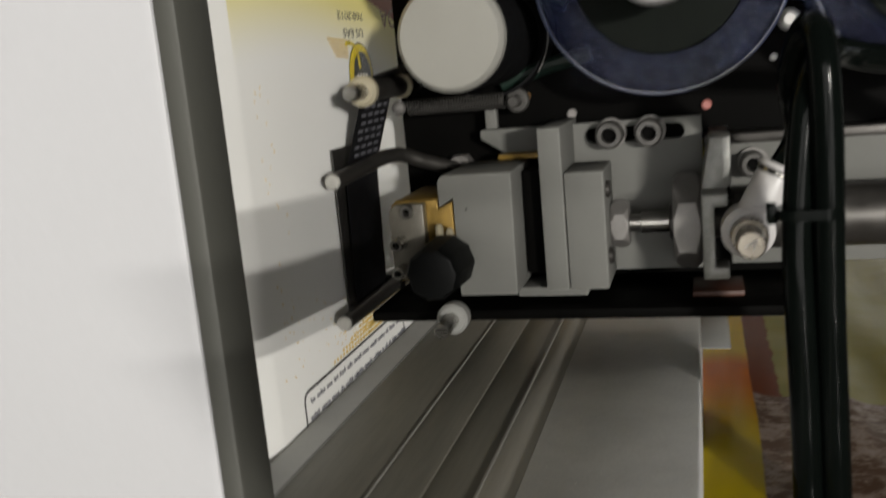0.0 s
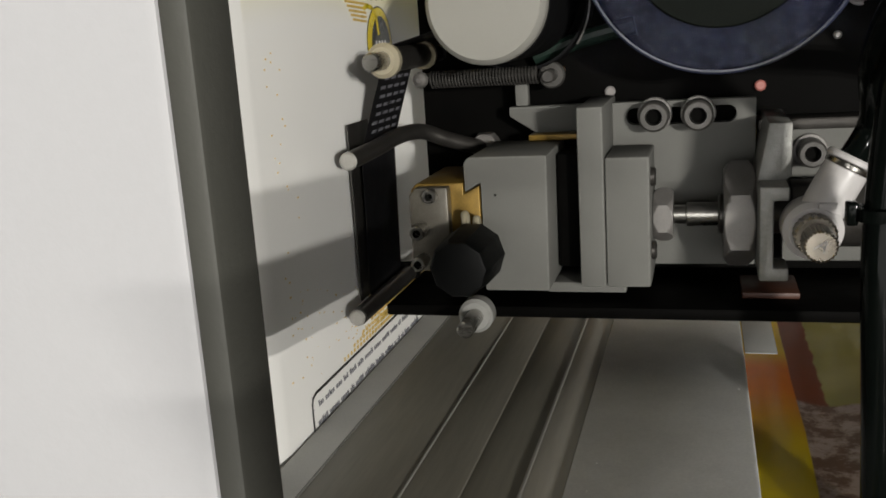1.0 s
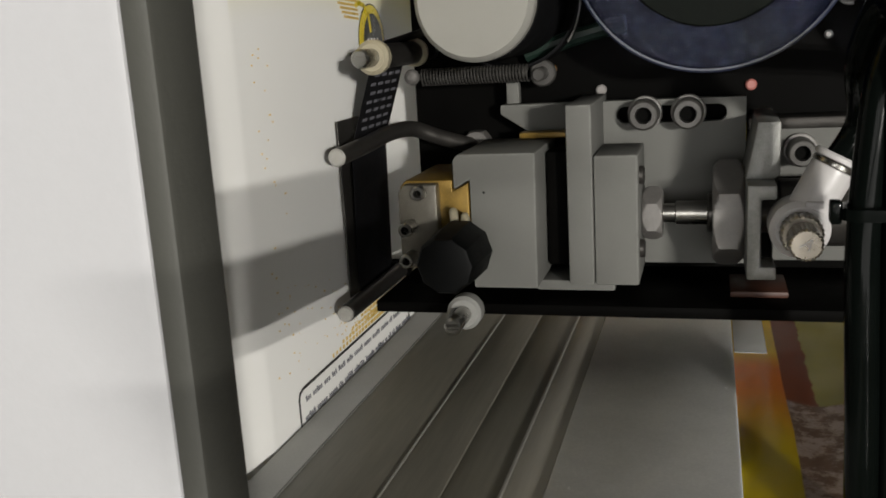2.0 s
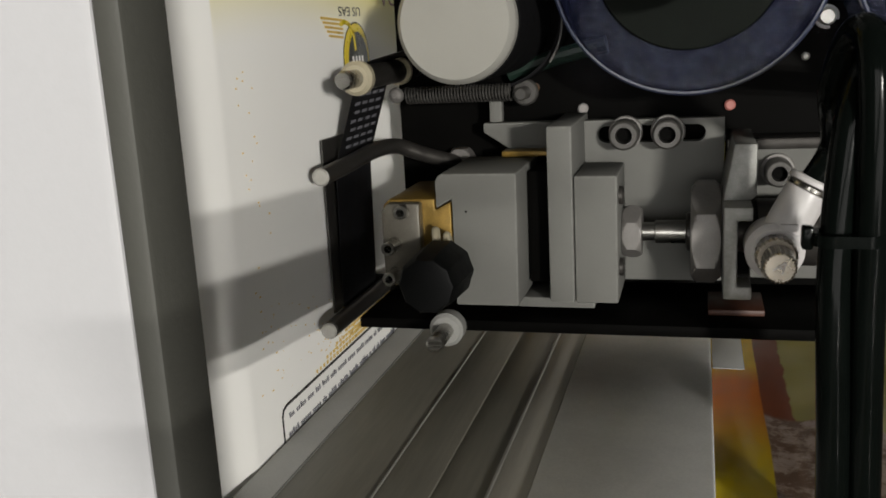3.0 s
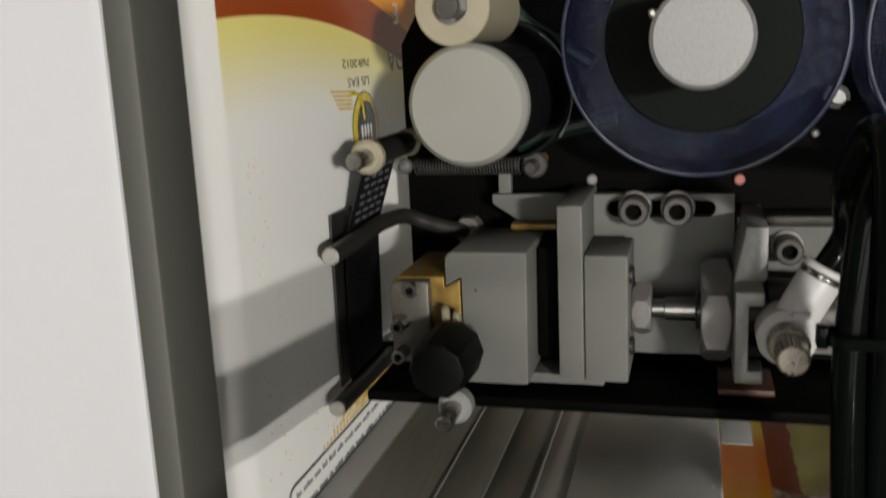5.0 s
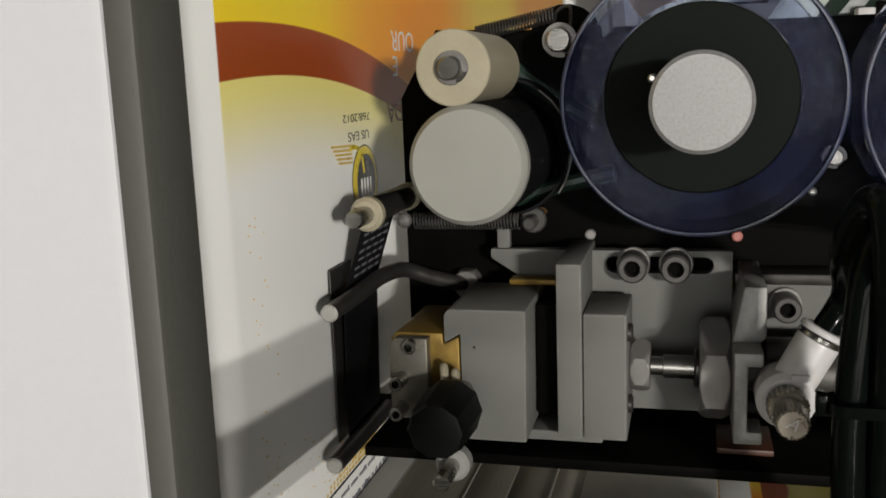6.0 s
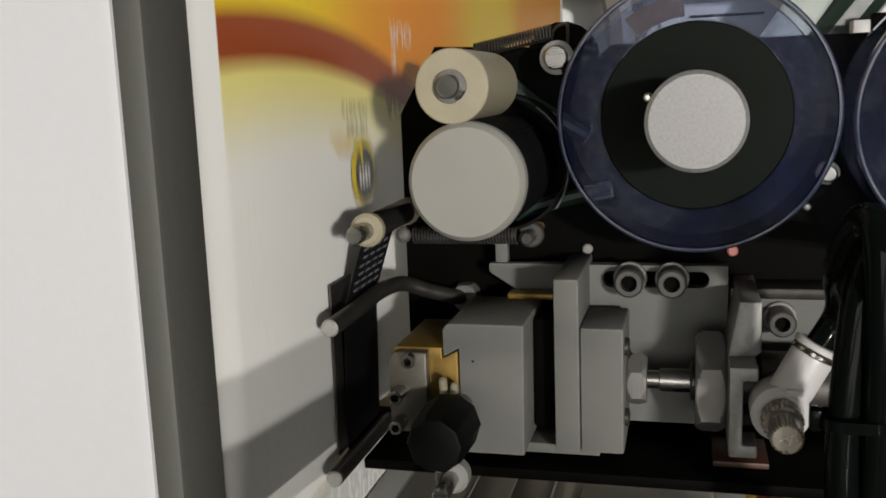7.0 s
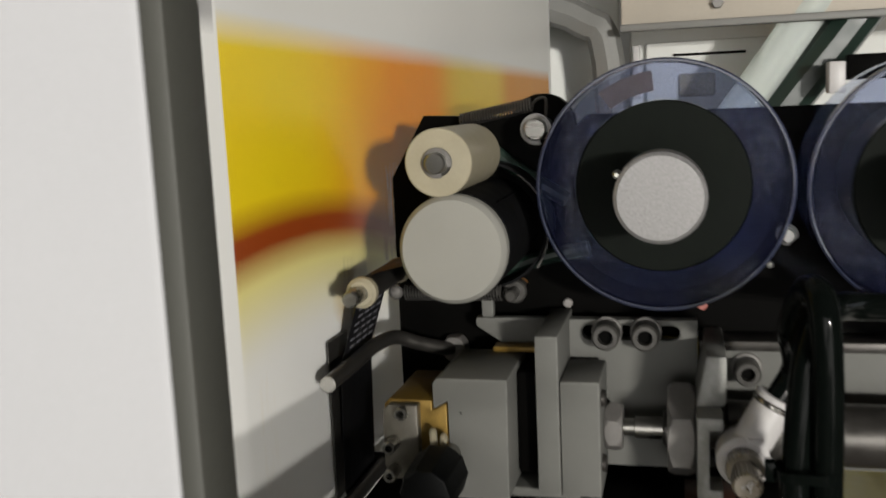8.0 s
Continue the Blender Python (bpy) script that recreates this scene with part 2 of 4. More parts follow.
def lower_film_ink():
    """The second pass of film: orange and yellow with a brown wave and an olive and grain picture."""
    m, nt, b = shader("printed_film_lower")
    r = Ramp(nt)
    tc = nt.nodes.new("ShaderNodeTexCoord")
    sp = nt.nodes.new("ShaderNodeSeparateXYZ")
    nt.links.new(tc.outputs["Object"], sp.inputs[0])
    x, y = sp.outputs["X"], sp.outputs["Y"]
    n = node(nt, "ShaderNodeTexNoise", Scale=170.0, Detail=6.0, Roughness=0.7)
    nt.links.new(tc.outputs["Object"], n.inputs["Vector"])
    n2 = node(nt, "ShaderNodeTexNoise", Scale=14.0, Detail=3.0)
    nt.links.new(tc.outputs["Object"], n2.inputs["Vector"])
    yellow = r.mix(r.step(y, 0.232, 0.284), (0.72, 0.55, 0.012), (0.66, 0.19, 0.012))
    yellow = r.mix(r.step(y, 0.294, 0.314), yellow, (0.75, 0.50, 0.02))
    edge = r.op("MULTIPLY_ADD", n2.outputs["Fac"], 0.0025, x)
    pic = r.mix(r.step(n.outputs["Fac"], 0.42, 0.60), (0.20, 0.12, 0.08), (0.52, 0.40, 0.33))
    olive = r.mix(r.step(n2.outputs["Fac"], 0.35, 0.65), (0.38, 0.34, 0.07), (0.50, 0.44, 0.18))
    upper = r.mix(r.step(r.op("MULTIPLY_ADD", n.outputs["Fac"], 0.003, edge), 0.0210, 0.0218), (0.22, 0.05, 0.015), olive)
    right = r.mix(r.step(r.op("MULTIPLY_ADD", n2.outputs["Fac"], 0.05, y), 0.291, 0.294), pic, upper)
    col = r.mix(r.step(edge, 0.0118, 0.0123), yellow, right)
    nt.links.new(col, b.inputs["Base Color"])
    b.inputs["Roughness"].default_value = 0.22
    bp = node(nt, "ShaderNodeBump", Strength=0.15, Distance=0.004)
    n3 = node(nt, "ShaderNodeTexNoise", Scale=45.0, Detail=2.0)
    nt.links.new(tc.outputs["Object"], n3.inputs["Vector"])
    nt.links.new(n3.outputs["Fac"], bp.inputs["Height"])
    nt.links.new(bp.outputs[0], b.inputs["Normal"])
    return m


FILM = film_ink()
FILM_LOW = lower_film_ink()
# rubbed arrises that show paler metal than the flats
WORN_EDGE = {ALU: ALU_WORN, ALU_ROUGH: ALU_WORN}


# ---- mesh helpers ----
def finish(name, bm, material, parent=None, label="", smooth=True):
    me = bpy.data.meshes.new(name)
    bmesh.ops.recalc_face_normals(bm, faces=bm.faces)
    bm.to_mesh(me)
    bm.free()
    if smooth:
        for p in me.polygons:
            p.use_smooth = True
        me.set_sharp_from_angle(angle=radians(32))
    me.materials.append(material)
    if material in WORN_EDGE:
        me.materials.append(WORN_EDGE[material])
    ob = new(name, me)
    if parent:
        ob.parent = parent
    if label:
        ob["label"] = label
    return ob


def part(name, bm, material, parent, label=""):
    return finish(name, bm, material, parent, label)


def thing(name, label, category, group="", kind=""):
    return tagged(new(name), label, category, group, kind)


def bevelled(bm, width, segments=2):
    if width:
        bmesh.ops.bevel(bm, geom=[e for e in bm.edges if e.calc_face_angle(0) > 0.5], offset=width, segments=segments, affect="EDGES", profile=0.5, material=1)
    return bm


def block(x0, x1, y0, y1, z0, z1, bevel=0.0006, segments=2):
    bm = bmesh.new()
    bmesh.ops.create_cube(bm, size=1, matrix=Matrix.Translation(((x0 + x1) / 2, (y0 + y1) / 2, (z0 + z1) / 2)) @ Matrix.Diagonal((x1 - x0, y1 - y0, z1 - z0, 1)))
    return bevelled(bm, bevel, segments)


def prism(outline, y0, y1, bevel=0.0005, holes=()):
    """An outline of (x, z) points, pulled along y; holes are further outlines cut right through it."""
    bm = bmesh.new()
    loops = []
    for pts in (outline, *holes):
        vs = [bm.verts.new((x, y0, z)) for x, z in pts]
        loops += [bm.edges.new((vs[i], vs[(i + 1) % len(vs)])) for i in range(len(vs))]
    if holes:
        bmesh.ops.triangle_fill(bm, use_beauty=True, use_dissolve=False, edges=loops)
    else:
        bm.faces.new(list(bm.verts))
    faces = list(bm.faces)
    got = bmesh.ops.extrude_face_region(bm, geom=faces)
    bmesh.ops.translate(bm, vec=(0, y1 - y0, 0), verts=[v for v in got["geom"] if isinstance(v, bmesh.types.BMVert)])
    bmesh.ops.recalc_face_normals(bm, faces=bm.faces)
    if not holes:
        bevelled(bm, bevel)
    return bm


def turned(profile, centre, axis="y", seg=40, knurl=0, depth=0.0):
    """A body of revolution: (distance along the axis, radius) pairs round an axis through centre. knurl: ribs round it."""
    bm = bmesh.new()
    c = Vector(centre)
    rings = []
    for d, r in profile:
        ring = []
        for i in range(seg):
            a = 2 * math.pi * i / seg
            rr = r - (depth if knurl and i % 2 else 0.0) if r > depth * 3 else r
            u, v = rr * math.cos(a), rr * math.sin(a)
            p = {"y": (u, d, v), "x": (d, u, v), "z": (u, v, d)}[axis]
            ring.append(bm.verts.new(c + Vector(p)))
        rings.append(ring)
    for a, b in zip(rings, rings[1:]):
        for i in range(seg):
            j = (i + 1) % seg
            bm.faces.new((a[i], a[j], b[j], b[i]))
    bm.faces.new(rings[0])
    bm.faces.new(rings[-1])
    return bm


def rod(centre, r, d0, d1, axis="y", seg=28, chamfer=0.0004):
    return turned([(d0, r - chamfer), (d0 + chamfer, r), (d1 - chamfer, r), (d1, r - chamfer)], centre, axis, seg)


def annulus(centre, r0, r1, d0, d1, axis="y", seg=64, edge=0.0003):
    """A flat ring with a hole."""
    bm = bmesh.new()
    c = Vector(centre)
    prof = [(d0, r0), (d0, r1 - edge), (d0 + edge, r1), (d1 - edge, r1), (d1, r1 - edge), (d1, r0)]
    rings = []
    for d, r in prof:
        ring = []
        for i in range(seg):
            a = 2 * math.pi * i / seg
            u, v = r * math.cos(a), r * math.sin(a)
            ring.append(bm.verts.new(c + Vector({"y": (u, d, v), "x": (d, u, v), "z": (u, v, d)}[axis])))
        rings.append(ring)
    for k in range(len(rings)):
        a, b = rings[k], rings[(k + 1) % len(rings)]
        for i in range(seg):
            j = (i + 1) % seg
            bm.faces.new((a[i], a[j], b[j], b[i]))
    return bm


def smooth_path(points, per=10):
    pts = [Vector(p) for p in points]
    out = []
    for i in range(len(pts) - 1):
        p0, p1, p2, p3 = pts[max(i - 1, 0)], pts[i], pts[i + 1], pts[min(i + 2, len(pts) - 1)]
        for k in range(per):
            t = k / per
            out.append(0.5 * (2 * p1 + (p2 - p0) * t + (2 * p0 - 5 * p1 + 4 * p2 - p3) * t * t + (3 * p1 - p0 - 3 * p2 + p3) * t ** 3))
    out.append(pts[-1])
    return out


def hose(points, r, seg=16, per=10):
    """A round bar or hose along a smooth line."""
    pts = smooth_path(points, per) if per > 1 else [Vector(p) for p in points]
    bm = bmesh.new()
    rings, up = [], None
    for i, p in enumerate(pts):
        t = (pts[min(i + 1, len(pts) - 1)] - pts[max(i - 1, 0)]).normalized()
        if up is None:
            up = t.orthogonal().normalized()
        up = (up - t * up.dot(t)).normalized()
        side = t.cross(up)
        rings.append([bm.verts.new(p + r * (math.cos(a) * up + math.sin(a) * side)) for a in (2 * math.pi * k / seg for k in range(seg))])
    for a, b in zip(rings, rings[1:]):
        for i in range(seg):
            j = (i + 1) % seg
            bm.faces.new((a[i], a[j], b[j], b[i]))
    bm.faces.new(rings[0])
    bm.faces.new(rings[-1])
    return bm


def hexagon(centre, flats, d0, d1, axis="x", turn=0.0, chamfer=0.0008):
    """A hexagon nut whose corners are turned off at both ends, which leaves arcs on its flats."""
    c = Vector(centre)
    bm = bmesh.new()
    rings, seg = [], 48
    corner = flats / math.sqrt(3)
    deep = min(chamfer * 1.6, (d1 - d0) * 0.4)
    depths = [deep * k / 5 for k in range(6)]
    for d in [d0 + e for e in depths] + [d1 - e for e in reversed(depths)]:
        e = min(d - d0, d1 - d)
        cone = flats * 0.492 + (corner - flats * 0.492) * e / deep
        ring = []
        for i in range(seg):
            a = 2 * math.pi * i / seg + turn
            f = (2 * math.pi * i / seg) % (math.pi / 3) - math.pi / 6
            r = min(flats / 2 / math.cos(f), cone)
            u, v = r * math.cos(a), r * math.sin(a)
            ring.append(bm.verts.new(c + Vector({"y": (u, d, v), "x": (d, u, v), "z": (u, v, d)}[axis])))
        rings.append(ring)
    for a, b in zip(rings, rings[1:]):
        for i in range(seg):
            j = (i + 1) % seg
            bm.faces.new((a[i], a[j], b[j], b[i]))
    bm.faces.new(rings[0])
    bm.faces.new(rings[-1])
    return bm


def strip(points, y0, y1, thick=0.00006):
    """A thin web that follows (x, z) points, from y0 to y1."""
    bm = bmesh.new()
    n = len(points)
    rows = []
    for i, (x, z) in enumerate(points):
        a, b = Vector(points[max(i - 1, 0)]), Vector(points[min(i + 1, n - 1)])
        t = (b - a).normalized()
        nx, nz = -t.y * thick, t.x * thick
        rows.append([bm.verts.new(q) for q in ((x, y0, z), (x, y1, z), (x + nx, y1, z + nz), (x + nx, y0, z + nz))])
    for a, b in zip(rows, rows[1:]):
        for k in range(4):
            bm.faces.new((a[k], a[(k + 1) % 4], b[(k + 1) % 4], b[k]))
    bm.faces.new(rows[0])
    bm.faces.new(rows[-1])
    return bm


def rounded(x0, x1, z0, z1, r, seg=6):
    pts = []
    for cx, cz, a0 in ((x1 - r, z1 - r, 0), (x0 + r, z1 - r, 90), (x0 + r, z0 + r, 180), (x1 - r, z0 + r, 270)):
        for k in range(seg + 1):
            a = radians(a0 + 90 * k / seg)
            pts.append((cx + r * math.cos(a), cz + r * math.sin(a)))
    return pts


def socket_screw(parent, x, y, z, r, head=0.004, material=STEEL_NUT, axis="y"):
    """A cap screw whose socket faces the viewer, its head from y to y + head."""
    bm = bmesh.new()
    seg = 24
    c = Vector((x, y, z))
    prof = [(0.0022, r * 0.52), (0, r * 0.56), (0, r * 0.86), (r * 0.14, r), (head, r), (head, r * 0.3)]
    rings = [[bm.verts.new(c + (Vector((rr * math.cos(a), d, rr * math.sin(a))) if axis == "y" else Vector((-d, rr * math.cos(a), rr * math.sin(a))))) for a in (2 * math.pi * k / seg for k in range(seg))] for d, rr in prof]
    for a, b in zip(rings, rings[1:]):
        for i in range(seg):
            j = (i + 1) % seg
            bm.faces.new((a[i], a[j], b[j], b[i]))
    ob = part("screw", bm, material, parent)
    bm = turned([(0.0021, r * 0.53), (0.0030, r * 0.50)], c, "y", 6) if axis == "y" else turned([(-0.0030, r * 0.5), (-0.0021, r * 0.53)], c, "x", 6)
    part("socket", bm, BLACK, ob)
    return ob


# ---- setting ----
def setting():
    tagged(finish("floor", block(-6.1, 6.1, -6.1, 6.1, -0.1, 0, 0), FLOOR_GREY), "grey epoxy workshop floor", "floor", kind="structure")
    tagged(finish("ceiling", block(-6.1, 6.1, -6.1, 6.1, 4.4, 4.5, 0), WALL_PAINT), "plain white painted ceiling", "ceiling", kind="structure")
    for name, b in (("wall_north", (-6.1, 6.1, 6.0, 6.1)), ("wall_south", (-6.1, 6.1, -6.1, -6.0)), ("wall_west", (-6.1, -6.0, -6.0, 6.0)), ("wall_east", (6.0, 6.1, -6.0, 6.0))):
        tagged(finish(name, block(*b, 0, 4.4, 0), WALL_PAINT), "plain off-white painted workshop wall", "wall", kind="structure")


setting()


# heights of the inner and outer edges of the sheet added to shade the film
SHADE_Z = (1.1575, 1.2062)


# ---- machine bed ----
def bed():
    side = thing("machine_cover", "white powder-coated cover panel with a dark grey trimmed edge", "panel")
    part("sheet", block(-0.60, -0.0555, 0.0905, 0.0965, 0.0, 1.75, 0.0012), PANEL_WHITE, side, "white powder-coated sheet")
    part("edge_trim", block(-0.0553, -0.0525, 0.0900, 0.0976, 0.0, 1.75, 0.0006), PANEL_EDGE, side, "dark grey edge trim")

    base = thing("floor_cabinet", "grey painted steel cabinet that carries the rail", "cabinet")
    part("body", block(-0.086, 0.60, -0.25, 0.77, 0.0, 1.0595, 0.002), FRAME_GREY, base)
    part("rail_bed", block(-0.086, -0.0390, -0.24, 0.77, 1.0597, 1.0938, 0.0005), FRAME_GREY, base)

    rail = thing("slotted_rail", "worn grey aluminium profile with long slots under the printer", "rail")
    # strips lie nearly flush; base tone sets slot floor, edges and flats apart
    part("lip", block(-0.0965, -0.0881, -0.25, 0.80, 1.098, 1.1155, 0.0003), ALU_ROUGH, rail, "plain grey aluminium lip")
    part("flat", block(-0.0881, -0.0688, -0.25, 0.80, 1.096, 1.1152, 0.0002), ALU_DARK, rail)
    part("ridge", block(-0.0688, -0.0684, -0.25, 0.80, 1.096, 1.1155, 0.0001), ALU_EDGE, rail, "thin pale ridge")
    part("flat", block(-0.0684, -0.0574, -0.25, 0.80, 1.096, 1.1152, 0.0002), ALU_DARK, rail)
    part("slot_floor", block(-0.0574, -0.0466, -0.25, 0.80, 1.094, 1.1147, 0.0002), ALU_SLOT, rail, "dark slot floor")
    part("lip", block(-0.0466, -0.0459, -0.25, 0.80, 1.096, 1.1153, 0.0002), ALU_EDGE, rail, "thin bright edge")
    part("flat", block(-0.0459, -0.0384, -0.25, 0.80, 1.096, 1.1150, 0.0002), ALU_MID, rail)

    bench = thing("mounting_block", "grey aluminium mounting block with small specks of dust", "block")
    part("top", block(-0.0383, -0.0030, -0.25, 0.300, 1.06, 1.1158, 0.0008), BENCH, bench)
    part("tab", block(-0.0028, 0.0052, 0.260, 0.300, 1.1153, 1.1156, 0.0001), ALU_ROUGH, bench)

    rnd = random.Random(11)
    bm = bmesh.new()
    for k in range(26):
        s = rnd.uniform(0.00006, 0.00014)
        bmesh.ops.create_icosphere(bm, subdivisions=1, radius=s, matrix=Matrix.Translation((rnd.uniform(-0.037, -0.005), rnd.uniform(0.15, 0.25), 1.1158 + s * 0.4)))
    dust = part("dust", bm, INK_WHITE, bench, "pale specks of dust")
    dust["kind"] = "stuff"
    low = thing("lower_film", "glossy printed film in orange, yellow and olive, stretched flat", "film")
    bm = bmesh.new()
    nx, ny = 40, 40
    grid = [[bm.verts.new((-0.003 + 0.16 * i / nx, -0.2 + 0.75 * j / ny, 1.098 + 0.0012 * math.sin(i * 0.9) * math.cos(j * 0.5))) for j in range(ny + 1)] for i in range(nx + 1)]
    for i in range(nx):
        for j in range(ny):
            bm.faces.new((grid[i][j], grid[i + 1][j], grid[i + 1][j + 1], grid[i][j + 1]))
    bmesh.ops.solidify(bm, geom=list(bm.faces), thickness=0.0002)
    part("web", bm, FILM_LOW, low)


# ---- printed film ----
def lettering(parent, words, y, z, size, material, name="text", squeeze=1.0):
    """Words on the film, head down, read from the positive x side."""
    cu = bpy.data.curves.new(name, "FONT")
    cu.body, cu.size, cu.extrude, cu.align_x, cu.align_y = words, size, 0.00002, "CENTER", "CENTER"
    tmp = bpy.data.objects.new(name, cu)
    scene.collection.objects.link(tmp)
    dg = bpy.context.evaluated_depsgraph_get()
    me = bpy.data.meshes.new_from_object(tmp.evaluated_get(dg))
    bpy.data.objects.remove(tmp)
    me.materials.clear()
    me.materials.append(material)
    ob = new(name, me)
    ob.parent = parent
    # text x runs to -y, text y runs to -z, face to +x
    me.transform(Matrix(((0, 0, 1, 0.00014), (-squeeze, 0, 0, y), (0, -1, 0, z), (0, 0, 0, 1))))
    me.flip_normals()
    return ob


def bars(parent, rows, material, name="line_of_print"):
    """Unreadable small print as rows of narrow leaning bars in words: (y0, y1, z, height)."""
    rnd = random.Random(4)
    for y0, y1, z, h in rows:
        bm = bmesh.new()
        y = y0
        while y < y1:
            for k in range(rnd.randint(2, 7)):
                w = rnd.uniform(0.0005, 0.0010)
                tall = h * rnd.choice((0.7, 0.7, 1.0))
                m = Matrix.Translation((0.00013, y + w / 2, z + (tall - h) / 2)) @ Matrix.Rotation(radians(14), 4, "X") @ Matrix.Diagonal((0.00008, w, tall, 1))
                bmesh.ops.create_cube(bm, size=1, matrix=m)
                y += w + 0.00035
            y += 0.0011
        part(name, bm, material, parent)


def ink_line(points, width):
    """A drawn line on the film through (y, z) points."""
    bm = bmesh.new()
    for (a, b), (c, d) in zip(points, points[1:]):
        v = Vector((c - a, d - b))
        n = Vector((-v.y, v.x)).normalized() * width / 2
        e = v.normalized() * width * 0.3
        q = [(a - e.x + n.x, b - e.y + n.y), (c + e.x + n.x, d + e.y + n.y), (c + e.x - n.x, d + e.y - n.y), (a - e.x - n.x, b - e.y - n.y)]
        lo = [bm.verts.new((0.00008, *p)) for p in q]
        hi = [bm.verts.new((0.00016, *p)) for p in q]
        bm.faces.new(hi)
        for k in range(4):
            bm.faces.new((lo[k], lo[(k + 1) % 4], hi[(k + 1) % 4], hi[k]))
    return bm


def ink_oval(cy, cz, ry, rz, x, seg=36):
    bm = bmesh.new()
    lo = [bm.verts.new((x - 0.00005, cy + ry * math.cos(a), cz + rz * math.sin(a))) for a in (2 * math.pi * k / seg for k in range(seg))]
    hi = [bm.verts.new((x, v.co.y, v.co.z)) for v in lo]
    bm.faces.new(hi)
    for k in range(seg):
        bm.faces.new((lo[k], lo[(k + 1) % seg], hi[(k + 1) % seg], hi[k]))
    return bm


def printed_film():
    """The web that rises past the print head. Its space has z = 0 at the height 1.207."""
    film = thing("printed_film", "glossy white packaging film printed yellow, orange and brown", "film")
    film.matrix_world = pose(-0.097, 0, 1.207)
    # the web, folded back a little along its near margin
    bm = bmesh.new()
    line = [(-0.0120, 0.095), (-0.0030, 0.166), (-0.0016, 0.1785), (-0.0007, 0.1845), (-0.0002, 0.1870), (0.0, 0.1890), (0.0, 0.45), (0.0, 0.705)]
    rows = [[bm.verts.new((x, y, z)) for z in (-0.66, 0.24)] + [bm.verts.new((x - 0.0001, y, z)) for z in (0.24, -0.66)] for x, y in line]
    for p, q in zip(rows, rows[1:]):
        for k in range(4):
            bm.faces.new((p[k], p[(k + 1) % 4], q[(k + 1) % 4], q[k]))
    bm.faces.new(rows[0])
    bm.faces.new(rows[-1])
    part("web", bm, FILM, film)
    for k in (0, -1):
        o = REPEAT * k
        lettering(film, "US EAS", 0.2630, 0.0040 + o, 0.0034, INK_BLACK, squeeze=1.6)
        lettering(film, "768:2012", 0.2620, 0.0088 + o, 0.0030, INK_BLACK, squeeze=1.9)
        lettering(film, "OUR", 0.3070, 0.0300 + o, 0.0085, INK_WHITE, squeeze=1.3)
        lettering(film, "E", 0.2985, 0.0225 + o, 0.0085, INK_WHITE, squeeze=1.3)
        lettering(film, "DA", 0.2965, 0.0090 + o, 0.0085, INK_BROWN, squeeze=1.3)
        mark = part("certification_mark", ink_oval(0.2665, -0.0088 + o, 0.0104, 0.0100, 0.00010), INK_BLACK, film, "oval mark with yellow rim and black centre")
        part("rim", ink_oval(0.2665, -0.0088 + o, 0.0098, 0.0096, 0.00016), INK_YELLOW, mark)
        part("centre", ink_oval(0.2672, -0.0094 + o, 0.0074, 0.0080, 0.00022), INK_BLACK, mark)
        for i in range(4):
            part("letter_bar", ink_line([(0.2632 + 0.0024 * i, -0.0118 + o), (0.2632 + 0.0024 * i, -0.0082 + o)], 0.0011), INK_WHITE, mark).location.x = 0.00014
        part("sweep", ink_line([(0.2555, 0.0006 + o), (0.258, 0.0012 + o), (0.2615, 0.0006 + o), (0.2645, -0.0016 + o), (0.2655, -0.0060 + o)], 0.0012), INK_YELLOW, mark).location.x = 0.00012
        # frame with small print
        z0, z1 = -0.130 + o, -0.0838 + o
        part("frame_line", ink_line([(0.2010, z0), (0.2010, z1 - 0.002), (0.2017, z1 - 0.0006), (0.2035, z1), (0.281, z1), (0.281, z0), (0.2010, z0)], 0.0007), INK_BLACK, film)
        bars(film, [(0.2045 - 0.001 * i, 0.279, z1 - 0.0029 - 0.0042 * i, 0.0014) for i in range(3)], INK_GREY)
        bars(film, [(0.212, 0.285, z1 - 0.018 - 0.003 * i, 0.0014) for i in range(4)], INK_GREY)
        # grain of gold dots that rises towards the frame
        rnd = random.Random(7)
        bm = bmesh.new()
        for i in range(190):
            u = rnd.random() ** 1.6
            y, z = 0.198 + 0.062 * (1 - u) ** 0.8 + rnd.uniform(-0.006, 0.006), -0.081 + 0.024 * u * rnd.random() + o
            s = rnd.uniform(0.0002, 0.0005) * (1.3 - u)
            bmesh.ops.create_cube(bm, size=1, matrix=Matrix.Translation((0.00010, y, z)) @ Matrix.Diagonal((0.00008, s * 2.2, s, 1)))
        dots = part("dot_screen", bm, INK_GOLD, film, "fine gold dot screen")
        dots["kind"] = "stuff"
        bm = bmesh.new()
        for i in range(34):
            y = 0.197 + rnd.uniform(-0.003, 0.006) + 0.002 * math.sin(i)
            z = -0.078 + 0.070 * rnd.random() ** 1.3 + o
            bmesh.ops.create_cube(bm, size=1, matrix=Matrix.Translation((0.00010, y, z)) @ Matrix.Diagonal((0.00008, rnd.uniform(0.0003, 0.0008), 0.0003, 1)))
        more = part("dot_screen", bm, INK_GOLD, film, "fine gold dot screen")
        more["kind"] = "stuff"
        bm = bmesh.new()
        for k2 in range(6):
            y = 0.222 + 0.007 * k2
            while y < 0.292:
                w = 0.0008 + 0.0012 * min(1, (y - 0.222) / 0.03)
                bmesh.ops.create_cube(bm, size=1, matrix=Matrix.Translation((0.00012, y, -0.0825 + 0.0013 * k2 + o)) @ Matrix.Diagonal((0.00008, w, 0.0009 - 0.00008 * k2, 1)))
                y += 0.0023
